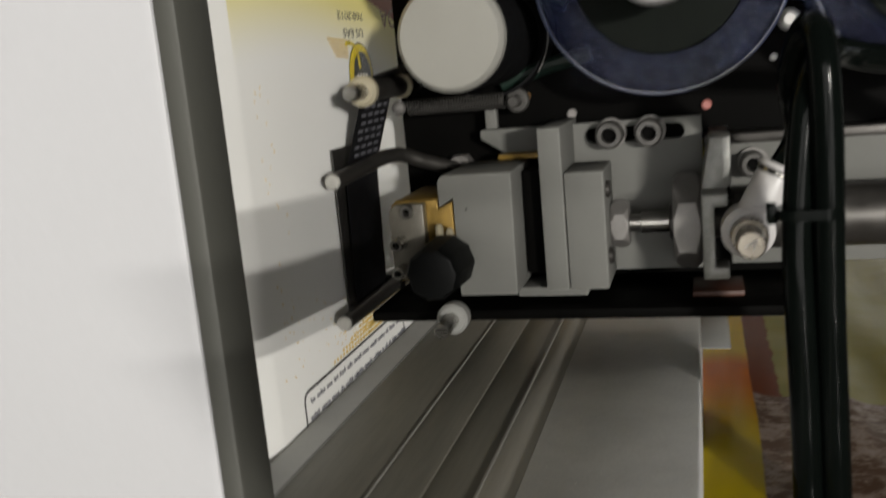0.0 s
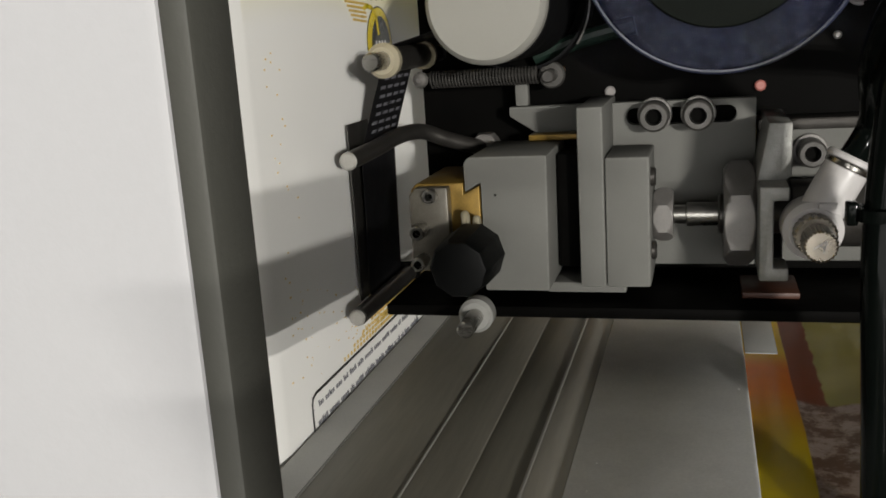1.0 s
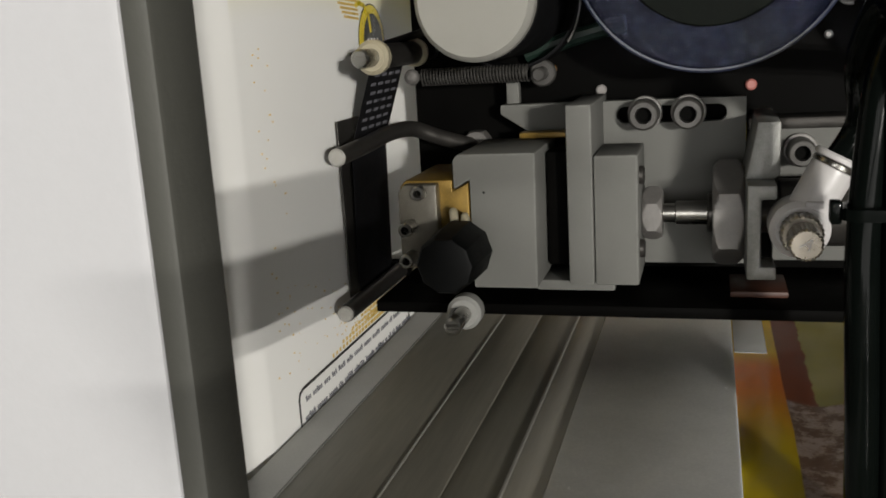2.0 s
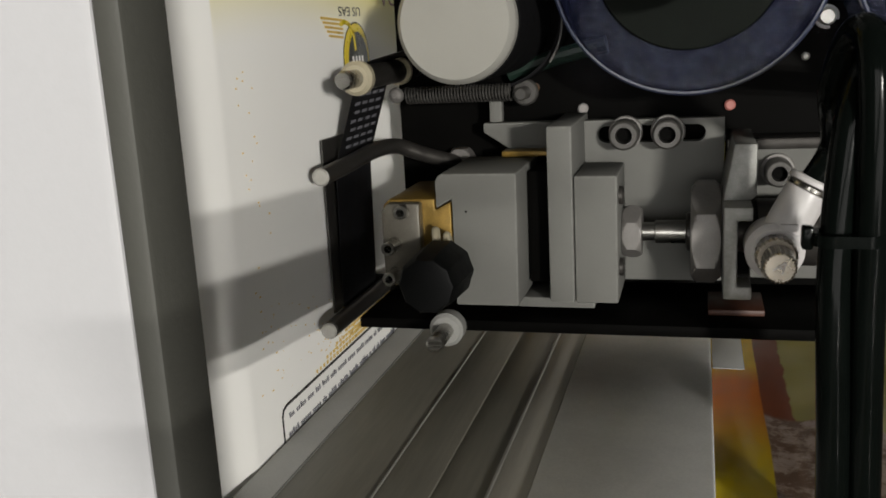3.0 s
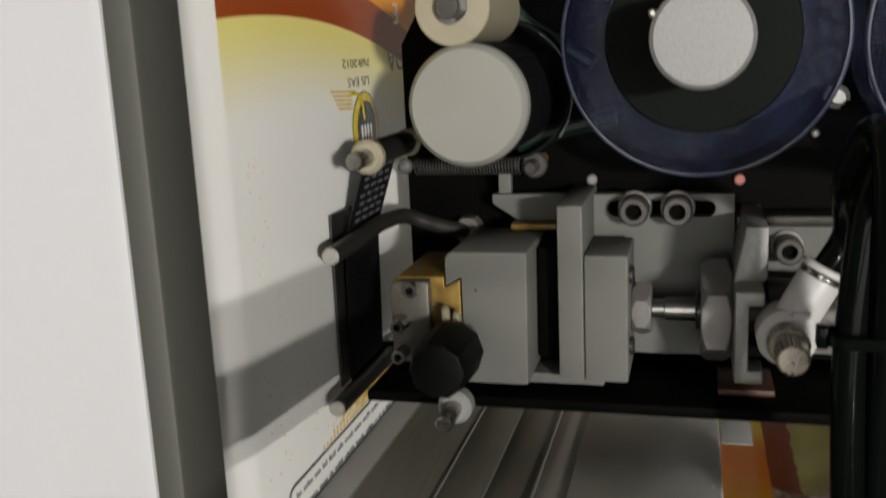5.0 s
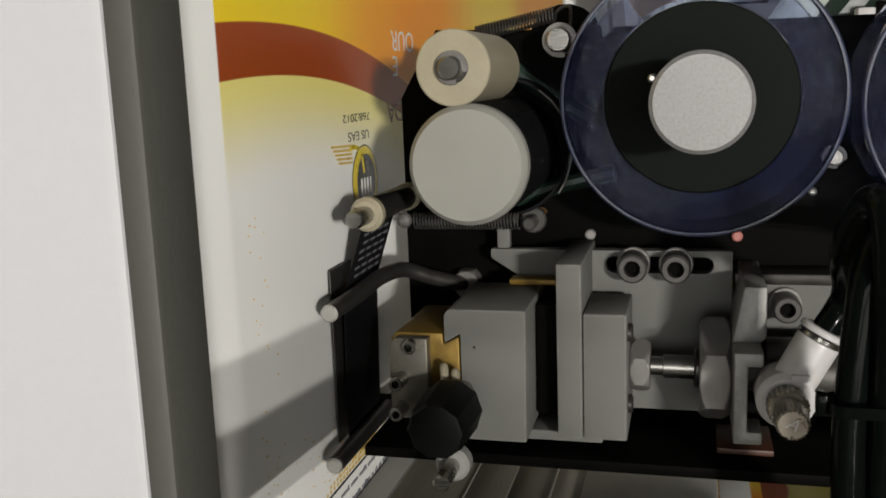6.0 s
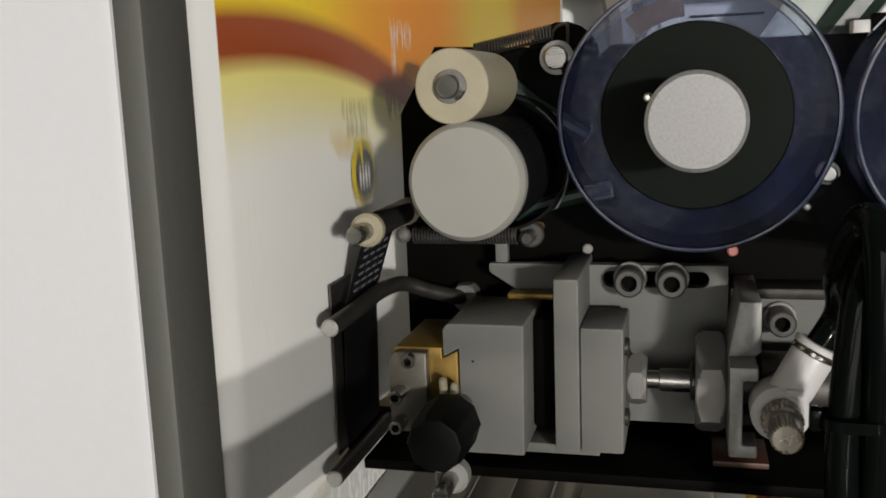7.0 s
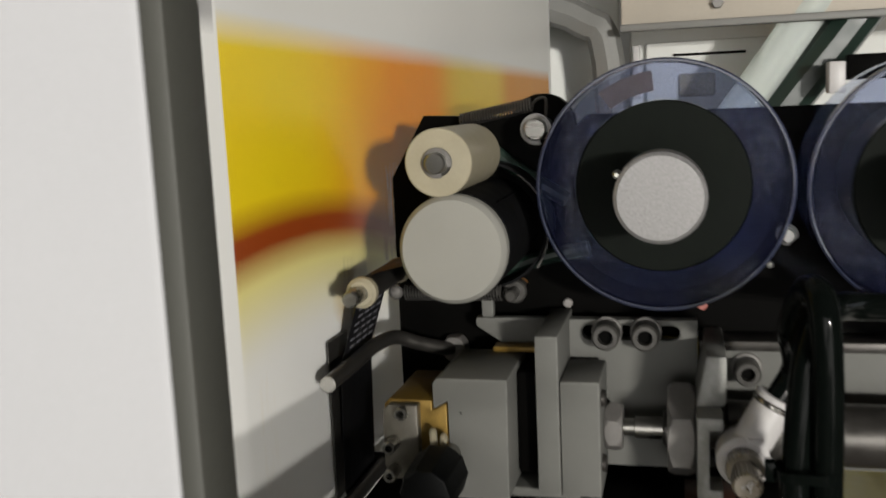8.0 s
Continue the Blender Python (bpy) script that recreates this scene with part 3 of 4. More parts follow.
        tone = part("halftone", bm, INK_GOLD, film, "gold halftone above the frame")
        tone["kind"] = "stuff"
        for i in range(5):
            part("gold_stripe", ink_line([(0.2425 + 0.0012 * i, 0.0022 - 0.0011 * i + o), (0.2570, 0.0016 - 0.0011 * i + o)], 0.0006), INK_GOLD, film)
        # oval pictures and a small round mark below the frame
        for cy, cz, ry, rz in ((0.2365, -0.1585, 0.0190, 0.0235), (0.3120, -0.1500, 0.0150, 0.0215)):
            oval = part("oval_picture", ink_oval(cy, cz + o, ry, rz, 0.00010), INK_GOLD, film, "maroon oval picture with a white and gold rim")
            part("rim", ink_oval(cy + 0.0005, cz + o, ry - 0.0009, rz - 0.0006, 0.00014), INK_WHITE, oval)
            part("ground", ink_oval(cy, cz + 0.001 + o, ry - 0.0048, rz - 0.0045, 0.00018), INK_MAROON, oval)
            part("crest", ink_oval(cy, cz + rz * 0.62 + o, ry * 0.52, rz * 0.26, 0.00022), INK_BROWN, oval)
            for i in range(7):
                y = cy + (i - 3) * 0.0030
                part("stripe", ink_line([(y, cz - 0.011 + 0.0018 * abs(i - 3) + o), (y + 0.0006, cz + 0.006 + 0.002 * (i % 2) + o)], 0.0012), INK_WHITE, oval).location.x = 0.00014
        disc = part("round_mark", ink_oval(0.2060, -0.1695 + o, 0.0072, 0.0068, 0.00010), INK_GREY, film, "small round mark with dark strokes")
        part("field", ink_oval(0.2060, -0.1695 + o, 0.0063, 0.0060, 0.00014), INK_WHITE, disc)
        for y0, z0, y1, z1b in ((0.2020, -0.1730, 0.2030, -0.1660), (0.2030, -0.1660, 0.2080, -0.1725), (0.2080, -0.1725, 0.2095, -0.1660)):
            part("stroke", ink_line([(y0, z0 + o), (y1, z1b + o)], 0.0010), INK_BLACK, disc).location.x = 0.00010
        part("eye_mark", ink_line([(0.1760, 0.076 + o), (0.1845, 0.076 + o)], 0.0045), INK_GREY, film, "grey registration mark")
    return film


# ---- printer frame ----
def printer_frame():
    frame_thing = thing("printer_frame", "black anodised mounting plate of a ribbon date printer", "machine plate")
    lobe = [(-0.043 + 0.0095 * math.cos(radians(a)), 1.2335 + 0.0095 * math.sin(radians(a))) for a in range(160, -1, -20)]
    outline = [(-0.0885, 1.1315), (-0.0885, 1.2200), (-0.0780, 1.2380), *lobe, (-0.030, 1.2365), (0.100, 1.2365), (0.100, 1.1500), (0.0340, 1.1500), (0.0290, 1.1315)]
    pill = rounded(-0.0535, -0.0485, 1.1870, 1.1895, 0.0012)
    part("plate", prism(outline, 0.276, 0.282, holes=(pill,)), BLACK, frame_thing)
    part("foot_flange", block(-0.0905, 0.0285, 0.237, 0.2758, 1.1312, 1.1340, 0.0004), BLACK, frame_thing)
    part("hanger", block(0.035, 0.065, 0.2822, 0.55, 1.145, 1.175, 0.001), FRAME_GREY, frame_thing, "grey steel hanger")
    for x, z, m in ((-0.0368, 1.1822, PALE_DOT), (0.0010, 1.1820, PINK_DOT)):
        part("plug", rod((x, 0.2745, z), 0.0014, 0, 0.003, "y", 20), m, frame_thing)
    part("plug", rod((0.019, 0.2748, 1.1935), 0.0010, 0, 0.003, "y", 20), STEEL_END, frame_thing)
    # thin arcs and struts of the feed drive behind the rollers
    part("gear_cover", annulus((-0.058, 0.262, 1.207), 0.0172, 0.0180, 0, 0.013), BLACK_RUBBER, frame_thing)
    arc = [(-0.0584 + 0.0186 * math.cos(radians(a)), 0.2600, 1.2060 + 0.0186 * math.sin(radians(a))) for a in range(-35, 56, 10)]
    part("arc_edge", hose(arc, 0.00025, 6, 2), STEEL_NUT, frame_thing, "thin bright guard edge")
    part("cable", hose([(-0.0125, 0.274, 1.150), (-0.0130, 0.2700, 1.156), (-0.0115, 0.2690, 1.1605), (-0.0085, 0.2700, 1.1615), (-0.006, 0.274, 1.160)], 0.0011, 10), BLACK_RUBBER, frame_thing)
    part("lever", hose([(-0.058, 0.272, 1.2285), (-0.050, 0.272, 1.222), (-0.036, 0.272, 1.213)], 0.0022, 10), GREEN_DARK, frame_thing, "dark green lever arm")
    part("lever", hose([(-0.056, 0.272, 1.192), (-0.044, 0.272, 1.196), (-0.03, 0.272, 1.199)], 0.0022, 10), GREEN_DARK, frame_thing, "dark green lever arm")


def clip_shaft(name, label, x, z, y0, r, parent=None):
    """A turned shaft end with a spring clip round its groove."""
    ob = parent or thing(name, label, "shaft")
    part("shaft", rod((x, 0, z), r, y0, 0.276, "y", 28), STEEL, ob)
    bm = annulus((x, y0 + 0.0022, z), r * 0.9, r * 1.42, 0, 0.0007, "y", 40, 0.0001)
    bm.faces.ensure_lookup_table()
    gone = [f for f in bm.faces if -1.2 < math.atan2(f.calc_center_median().z - z, f.calc_center_median().x - x) < -0.3]
    bmesh.ops.delete(bm, geom=gone, context="FACES")
    part("spring_clip", bm, STEEL_NUT, ob)
    return ob


def rollers():
    feed = thing("feed_roller", "cream nylon ribbon feed roller on a steel shaft", "roller")
    part("sleeve", annulus((-0.0610, 0, 1.2272), 0.0030, 0.0083, 0.2250, 0.262), NYLON, feed)
    part("bore_washer", annulus((-0.0610, 0, 1.2272), 0.0024, 0.0034, 0.2246, 0.2255), STEEL_DARK, feed)
    clip_shaft("", "", -0.0610, 1.2272, 0.2215, 0.0026, feed)

    drive = thing("drive_roller", "ribbon drive roller with a satin silver knurled cap", "roller")
    part("cap", turned([(0.2240, 0.0105), (0.2240, 0.0123), (0.2243, 0.0125), (0.2254, 0.0134), (0.2258, 0.0135), (0.2285, 0.0135), (0.2290, 0.0131)], (-0.0584, 0, 1.2060), "y", 240, 120, 0.0001), CAP_SILVER, drive, "satin silver knurled cap")
    part("drum", rod((-0.0584, 0, 1.2060), 0.0136, 0.2291, 0.2755, "y", 64), BLACK_RUBBER, drive)

    clip_shaft("pivot_shaft", "steel pivot shaft with a spring clip in the plate's corner", -0.0425, 1.2333, 0.2585, 0.0030)
    clip_shaft("pivot_shaft", "steel pivot shaft beside the ribbon spool", 0.0225, 1.2030, 0.2640, 0.0020)
    # coil spring along the plate's top edge
    spring = thing("edge_spring", "dark coil spring along the plate's top edge", "spring")
    n, pts = 26, []
    a, b = Vector((-0.066, 0.272, 1.2362)), Vector((-0.0445, 0.268, 1.2400))
    for k in range(n * 10 + 1):
        t, w = k / (n * 10), 2 * math.pi * k / 10
        pts.append(a.lerp(b, t) + Vector((0, 0.0019 * math.cos(w), 0.0019 * math.sin(w))))
    part("coil", hose(pts, 0.00028, 6, 1), STEEL_DARK, spring)
    part("hook", hose([b, b + Vector((0.002, -0.001, 0.0015)), b + Vector((0.0042, -0.002, 0.0010)), b + Vector((0.004, -0.004, -0.006))], 0.0004, 6), STEEL_DARK, spring)


def guide_pins():
    top = thing("guide_pin", "steel ribbon guide pin with cream nylon collars", "guide pin", "ribbon guide pins")
    part("pin", rod((-0.0831, 0, 1.1948), 0.0021, 0.2185, 0.276, "y", 28), STEEL, top)
    part("collar", annulus((-0.0831, 0, 1.1948), 0.0021, 0.0040, 0.2262, 0.2300, "y", 36, 0.0009), NYLON, top, "cream nylon collar")
    part("spool_sleeve", rod((-0.0831, 0, 1.1948), 0.0029, 0.2302, 0.2580, "y", 28), STEEL_DARK, top)
    part("collar", annulus((-0.0831, 0, 1.1948), 0.0021, 0.0036, 0.2582, 0.2615, "y", 36, 0.0009), NYLON, top, "cream nylon collar")

    bent = thing("guide_pin", "dark steel ribbon guide rod bent at its root", "guide pin", "ribbon guide pins")
    path = [(-0.0700, 0.276, 1.1690), (-0.0720, 0.2705, 1.1692), (-0.0790, 0.2650, 1.1720), (-0.0850, 0.2600, 1.1750), (-0.0880, 0.2500, 1.1752), (-0.0893, 0.2350, 1.1740), (-0.0903, 0.2190, 1.1732)]
    part("rod", hose(path, 0.0021, 20), STEEL_DARK, bent)
    part("rod_end", rod((-0.0903, 0, 1.1732), 0.0021, 0.2182, 0.2191, "y", 28), STEEL_END, bent, "bare cut end")
    part("nut", hexagon((-0.0705, 0.2700, 1.1690), 0.0072, 0, 0.0055, "y"), STEEL_NUT, bent)

    low = thing("guide_pin", "straight dark steel ribbon guide rod", "guide pin", "ribbon guide pins")
    part("rod", rod((-0.0914, 0, 1.1362), 0.0021, 0.2190, 0.276, "y", 28), STEEL_DARK, low)
    part("rod_end", rod((-0.0914, 0, 1.1362), 0.0020, 0.2182, 0.2191, "y", 28), STEEL_END, low, "bare cut end")

    foot = thing("guide_pin", "short steel guide pin with a frosted plastic collar", "guide pin", "ribbon guide pins")
    part("pin", rod((-0.0655, 0, 1.1337), 0.0020, 0.2185, 0.2370, "y", 28), STEEL, foot)
    part("collar", annulus((-0.0655, 0, 1.1337), 0.0020, 0.0042, 0.2290, 0.2340, "y", 36, 0.0008), FROSTED, foot, "frosted plastic collar")


def ribbon():
    web = thing("ink_ribbon", "black hot-stamp ink ribbon threaded round the guide pins", "ribbon")
    pts = [(-0.0485, 1.2165), (-0.066, 1.2025), (-0.080, 1.1990), (-0.0842, 1.1980), (-0.0856, 1.1960), (-0.0861, 1.1940), (-0.0925, 1.1745), (-0.0930, 1.1725), (-0.0938, 1.1380), (-0.0933, 1.1350), (-0.0915, 1.1338)]
    part("web", strip(pts, 0.2350, 0.2605), RIBBON, web)
    guard = thing("ribbon_guard", "thin dark steel guard plate between ribbon and film", "guard plate")
    part("sheet", block(-0.0958, -0.0954, 0.2330, 0.2480, 1.1360, 1.1800, 0.0001), STEEL_DARK, guard)
    part("stay", block(-0.0956, -0.0890, 0.2600, 0.2640, 1.1345, 1.1385, 0.0003), BLACK, guard)
    # spent letters along the ribbon, as bars
    a, b = Vector((-0.0861, 1.1930)), Vector((-0.0920, 1.1760))
    for i in range(8):
        p = a.lerp(b, (i + 0.3) / 8)
        for k in range(4):
            y = 0.2375 + 0.0052 * k + 0.0012 * (i % 2)
            bm = bmesh.new()
            m = Matrix.Translation((p.x + 0.00016, y + 0.0018, p.y)) @ Matrix.Rotation(math.atan2(-0.0059, 0.017) * -1, 4, "Y") @ Matrix.Diagonal((0.00006, 0.0034, 0.0008, 1))
            bmesh.ops.create_cube(bm, size=1, matrix=m)
            part("spent_print", bm, INK_GREY, web)


def spool(x, z, label, tape=False):
    ob = thing("ribbon_spool", label, "ribbon spool", "ribbon spools")
    part("flange", annulus((x, 0, z), 0.0214, 0.0305, 0.2445, 0.2465, "y", 96), CLEAR, ob, "clear blue-tinted acrylic flange")
    part("rim", annulus((x, 0, z), 0.0305, 0.0314, 0.2440, 0.2470, "y", 96, 0.0004), RIM, ob, "dark glossy rim")
    part("flange", annulus((x, 0, z), 0.0085, 0.0312, 0.2690, 0.2710, "y", 96), CLEAR, ob, "clear blue-tinted acrylic flange")
    part("ribbon_roll", annulus((x, 0, z), 0.0090, 0.0212, 0.2440, 0.2688, "y", 80), RIBBON_ROLL, ob, "wound black ribbon")
    if tape:
        arc = [(x + r * math.cos(radians(a)), z + r * math.sin(radians(a))) for r, span in ((0.0292, range(96, 127, 5)), (0.0238, range(126, 95, -5))) for a in span]
        part("tape", prism(arc, 0.2681, 0.2685, 0), TAN_TAPE, ob, "strip of tan tape")
    part("core", rod((x, 0, z), 0.0084, 0.2200, 0.2758, "y", 48), BLACK_RUBBER, ob)
    knob = part("hub_knob", turned([(0.2160, 0.0085), (0.2160, 0.0094), (0.2167, 0.0102), (0.2272, 0.0103), (0.2279, 0.0098)], (x, 0, z), "y", 200, 100, 0.0001), HUB_SILVER, ob, "sparkling silver knurled hub knob")
    part("set_screw", rod((x - 0.0096, 0.2205, z + 0.0050), 0.0009, 0, 0.005, "y", 16), STEEL, knob)
    return ob


# ---- print head carriage ----
def carriage():
    """All that the air cylinder drives against the film."""
    c = thing("print_head", "grey aluminium print head with brass type holder and black knob", "print head")
    br = part("slotted_bracket", prism([(-0.0360, 1.1380), (-0.0360, 1.1800), (-0.0005, 1.1800), (-0.0005, 1.1380)], 0.2640, 0.2680, holes=(rounded(-0.0318, -0.0050, 1.1742, 1.1785, 0.0021),)), ALU, c, "grey aluminium bracket with a long slot")
    for x in (-0.0247, -0.0142):
        part("washer", annulus((x, 0, 1.1768), 0.0022, 0.0043, 0.2630, 0.2642, "y", 32, 0.0002), STEEL_NUT, c)
        socket_screw(c, x, 0.2560, 1.1768, 0.0037, 0.0070, SCREW)
    part("arm", prism([(-0.0622, 1.1800), (-0.0365, 1.1800), (-0.0365, 1.1725), (-0.0545, 1.1725), (-0.0622, 1.1775)], 0.2650, 0.2690), ALU, c)
    part("tab", block(-0.0603, -0.0570, 0.2650, 0.2680, 1.1802, 1.1860, 0.0003), ALU, c)
    part("cross_strip", block(-0.0412, -0.0352, 0.2380, 0.2720, 1.1388, 1.1815, 0.0005), ALU, c)
    part("rod_block", block(-0.0350, -0.0248, 0.2380, 0.2600, 1.1388, 1.1698, 0.0006), ALU, c)
    part("foot_plate", block(-0.0500, -0.0310, 0.2430, 0.2600, 1.1360, 1.1386, 0.0004), ALU, c)
    for z in (1.1645, 1.1470):
        socket_screw(c, -0.0236, 0.2420, z, 0.0022, 0.0016, STEEL_DARK, "x")
    head = part("heater_block", prism([(-0.0655, 1.1716), (-0.0665, 1.1710), (-0.0671, 1.1698), (-0.0671, 1.1632), (-0.0632, 1.1655), (-0.0632, 1.1394), (-0.0478, 1.1394), (-0.0474, 1.1716)], 0.2320, 0.2620, 0.0005), ALU, c, "grey insulated heater block")
    part("pin_hole", rod((-0.0598, 0.2317, 1.1625), 0.0004, 0, 0.001, "y", 10), BLACK, head)
    part("spacer", block(-0.0472, -0.0414, 0.2450, 0.2600, 1.1420, 1.1700, 0.0004), BLACK, c)
    part("shim", block(-0.0560, -0.0414, 0.2580, 0.2635, 1.1718, 1.1733, 0.0003), BRASS, c)
    part("type_holder", prism([(-0.0805, 1.1440), (-0.0805, 1.1640), (-0.0790, 1.1655), (-0.0675, 1.1655), (-0.0675, 1.1628), (-0.0636, 1.1648), (-0.0636, 1.1440)], 0.2325, 0.2600, 0.0004), BRASS, c, "worn brass type holder")
    part("clamp_plate", prism([(-0.0800, 1.1450), (-0.0800, 1.1630), (-0.0785, 1.1650), (-0.0705, 1.1650), (-0.0705, 1.1450)], 0.2290, 0.2324, 0.0005), CLAMP, c, "scuffed steel clamp plate")
    for x, z, y in ((-0.0745, 1.1632, 0.2268), (-0.0770, 1.1552, 0.2235), (-0.0772, 1.1478, 0.2235)):
        socket_screw(c, x, y, z, 0.0017, 0.2292 - y, STEEL)
    part("heater_lead", hose([(-0.0670, 0.2310, 1.1560), (-0.0660, 0.2270, 1.1590), (-0.0650, 0.2240, 1.1565), (-0.0645, 0.2230, 1.152)], 0.0010, 10), NYLON, c, "short white heater lead")
    part("heater_lead", hose([(-0.0640, 0.2310, 1.1555), (-0.0632, 0.2265, 1.1580), (-0.0628, 0.2240, 1.1550), (-0.0630, 0.2230, 1.151)], 0.0009, 10), NYLON, c, "short white heater lead")
    knob = part("clamp_knob", turned([(0.2050, 0.0054), (0.2052, 0.0060), (0.2066, 0.0066), (0.2200, 0.0071), (0.2215, 0.0062)], (-0.0626, 0, 1.1515), "y", 20, 10, 0.0004), KNOB_BLACK, c, "black fluted plastic knob")
    part("knob_stud", rod((-0.0626, 0, 1.1518), 0.0025, 0.2216, 0.2330, "y", 20), STEEL, c)
    part("lock_nut", hexagon((0, 0.2520, 1.1535), 0.0115, -0.0247, -0.0200, "x", math.pi / 6), STEEL_NUT, c).data.shade_flat()
    part("piston_rod", turned([(-0.0199, 0.0023), (-0.0170, 0.0023), (-0.0168, 0.0029), (0.012, 0.0029), (0.0122, 0.0026)], (0, 0.2520, 1.1535), "x", 28), STEEL, c, "polished piston rod")
    part("spring_post", rod((-0.0505, 0, 1.1878), 0.0017, 0.2575, 0.2755, "y", 24), SCREW, c)
    part("post_washer", annulus((-0.0505, 0, 1.1878), 0.0017, 0.0034, 0.2640, 0.2662, "y", 36, 0.0004), SCREW, c)
    return c


def return_spring():
    """Turns of the return spring, each of which follows the head by its share."""
    anchor = thing("spring_anchor", "small steel post that holds the return spring", "post")
    part("post", rod((-0.0840, 0, 1.1885), 0.0013, 0.2585, 0.276, "y", 20), STEEL, anchor)
    part("ball", turned([(-0.0021, 0.0006), (-0.0012, 0.0017), (0, 0.0021), (0.0012, 0.0017), (0.0021, 0.0006)], (-0.0840, 0.2590, 1.1885), "y", 20), STEEL_NUT, anchor)
    spring = thing("return_spring", "dark steel coil return spring", "spring")
    turns, n = [], 34
    for i in range(n):
        x = -0.0815 + 0.0275 * i / (n - 1)
        pts = [Vector((x + 0.00081 * k / 14, 0.2600 + 0.0021 * math.cos(2 * math.pi * k / 14), 1.1883 + 0.0021 * math.sin(2 * math.pi * k / 14))) for k in range(15)]
        turns.append(part("coil", hose(pts, 0.00024, 6, 1), SCREW, spring))
    return turns


def cylinder():
    cyl = thing("air_cylinder", "steel air cylinder with a grey clamp bracket", "air cylinder")
    part("lock_nut", hexagon((0, 0.2520, 1.1535), 0.0222, -0.0084, -0.0013, "x", math.pi / 6, 0.0009), STEEL_NUT, cyl, "large steel hex nut").data.shade_flat()
    part("nose", rod((0, 0.2520, 1.1535), 0.0048, -0.0096, 0.0100, "x", 32), STEEL_DARK, cyl)
    part("clamp", prism([(-0.0012, 1.1420), (-0.0012, 1.1632), (0.0050, 1.1632), (0.0050, 1.1600), (0.0018, 1.1600), (0.0018, 1.1450), (0.0050, 1.1450), (0.0050, 1.1420)], 0.2325, 0.2420, 0.0005), ALU_RAW, cyl, "raw aluminium clamp jaw")
    part("clamp_web", prism([(-0.0012, 1.1420), (-0.0012, 1.1632), (0.0012, 1.1760), (0.0062, 1.1760), (0.0062, 1.1640), (0.0018, 1.1605), (0.0018, 1.1420)], 0.2422, 0.2740, 0.0005), ALU_RAW, cyl)
    part("barrel", rod((0, 0.2520, 1.1535), 0.0080, 0.0064, 0.115, "x", 48), STEEL_DARK, cyl, "dark polished barrel")
    part("end_cap", rod((0, 0.2520, 1.1535), 0.0092, 0.1150, 0.130, "x", 48), ALU, cyl)

    ch = thing("cylinder_mount", "grey aluminium channel that carries the air cylinder", "bracket")
    part("back", block(0.0064, 0.0900, 0.2690, 0.2740, 1.1375, 1.1715, 0.0005), ALU, ch)
    part("top_flange", block(0.0000, 0.0900, 0.2640, 0.2755, 1.1717, 1.1745, 0.0004), STEEL_DARK, ch)
    socket_screw(ch, 0.0125, 0.2610, 1.1660, 0.0034, 0.0080, SCREW)
    part("washer", annulus((0.0125, 0, 1.1660), 0.002, 0.0042, 0.2678, 0.2690, "y", 28, 0.0002), STEEL_NUT, ch)

    gold = thing("guide_bracket", "yellow chromate bracket hidden behind the sliding head", "bracket")
    part("tab", block(-0.0100, 0.0000, 0.2700, 0.2745, 1.1640, 1.1730, 0.0004), YELLOW_ZINC, gold)
    part("tab", block(-0.0100, 0.0000, 0.2700, 0.2745, 1.1440, 1.1515, 0.0004), YELLOW_ZINC, gold)
    for z in (1.1690, 1.1475):
        socket_screw(gold, -0.0040, 0.2680, z, 0.0018, 0.0020, STEEL_DARK)

    orange = thing("orange_stop", "orange painted stop block under the cylinder", "block")
    part("body", block(-0.0042, 0.0088, 0.2455, 0.2620, 1.1342, 1.1357, 0.0003), ORANGE_PAINT, orange)

    e = thing("elbow_fitting", "white plastic push-in elbow with a nickel flow valve", "air fitting")
    c = Vector((0.0093, 0.2310, 1.1545))
    part("ring", annulus((c.x, 0, c.z), 0.0040, 0.0062, 0.2265, 0.2370, "y", 48, 0.0012), WHITE_PLASTIC, e)
    part("stem", rod((c.x, 0, c.z), 0.0039, 0.2260, 0.2480, "y", 32), NICKEL, e)
    ax = Vector((0.0075, 0.0010, 0.0140)).normalized()
    q = Vector((0, 0, 1)).rotation_difference(ax).to_matrix().to_4x4()

    def along(bm):
        bm.transform(Matrix.Translation(c) @ q)
        return bm

    part("branch", along(turned([(0.0030, 0.0044), (0.0060, 0.0047), (0.0136, 0.0047), (0.0141, 0.0046)], (0, 0, 0), "z", 40)), WHITE_PLASTIC, e)
    part("band", along(turned([(0.0142, 0.0047), (0.0144, 0.0049), (0.0152, 0.0049), (0.0154, 0.0047)], (0, 0, 0), "z", 40)), STEEL, e, "bright metal band")
    part("release_ring", along(turned([(0.0155, 0.0047), (0.0157, 0.0052), (0.0166, 0.0052), (0.0170, 0.0048)], (0, 0, 0), "z", 40)), WHITE_PLASTIC, e)
    part("rib", block(c.x + 0.0008, c.x + 0.0046, 0.2262, 0.2280, c.z + 0.0046, c.z + 0.0062, 0.0004), WHITE_PLASTIC, e)
    part("lock_ring", turned([(0.2216, 0.0040), (0.2220, 0.0044), (0.2256, 0.0044), (0.2262, 0.0040)], (c.x, 0, c.z), "y", 48, 24, 0.0003), NICKEL, e, "knurled nickel lock ring")
    part("neck", rod((c.x, 0, c.z), 0.0030, 0.2190, 0.2217, "y", 32), NICKEL, e)
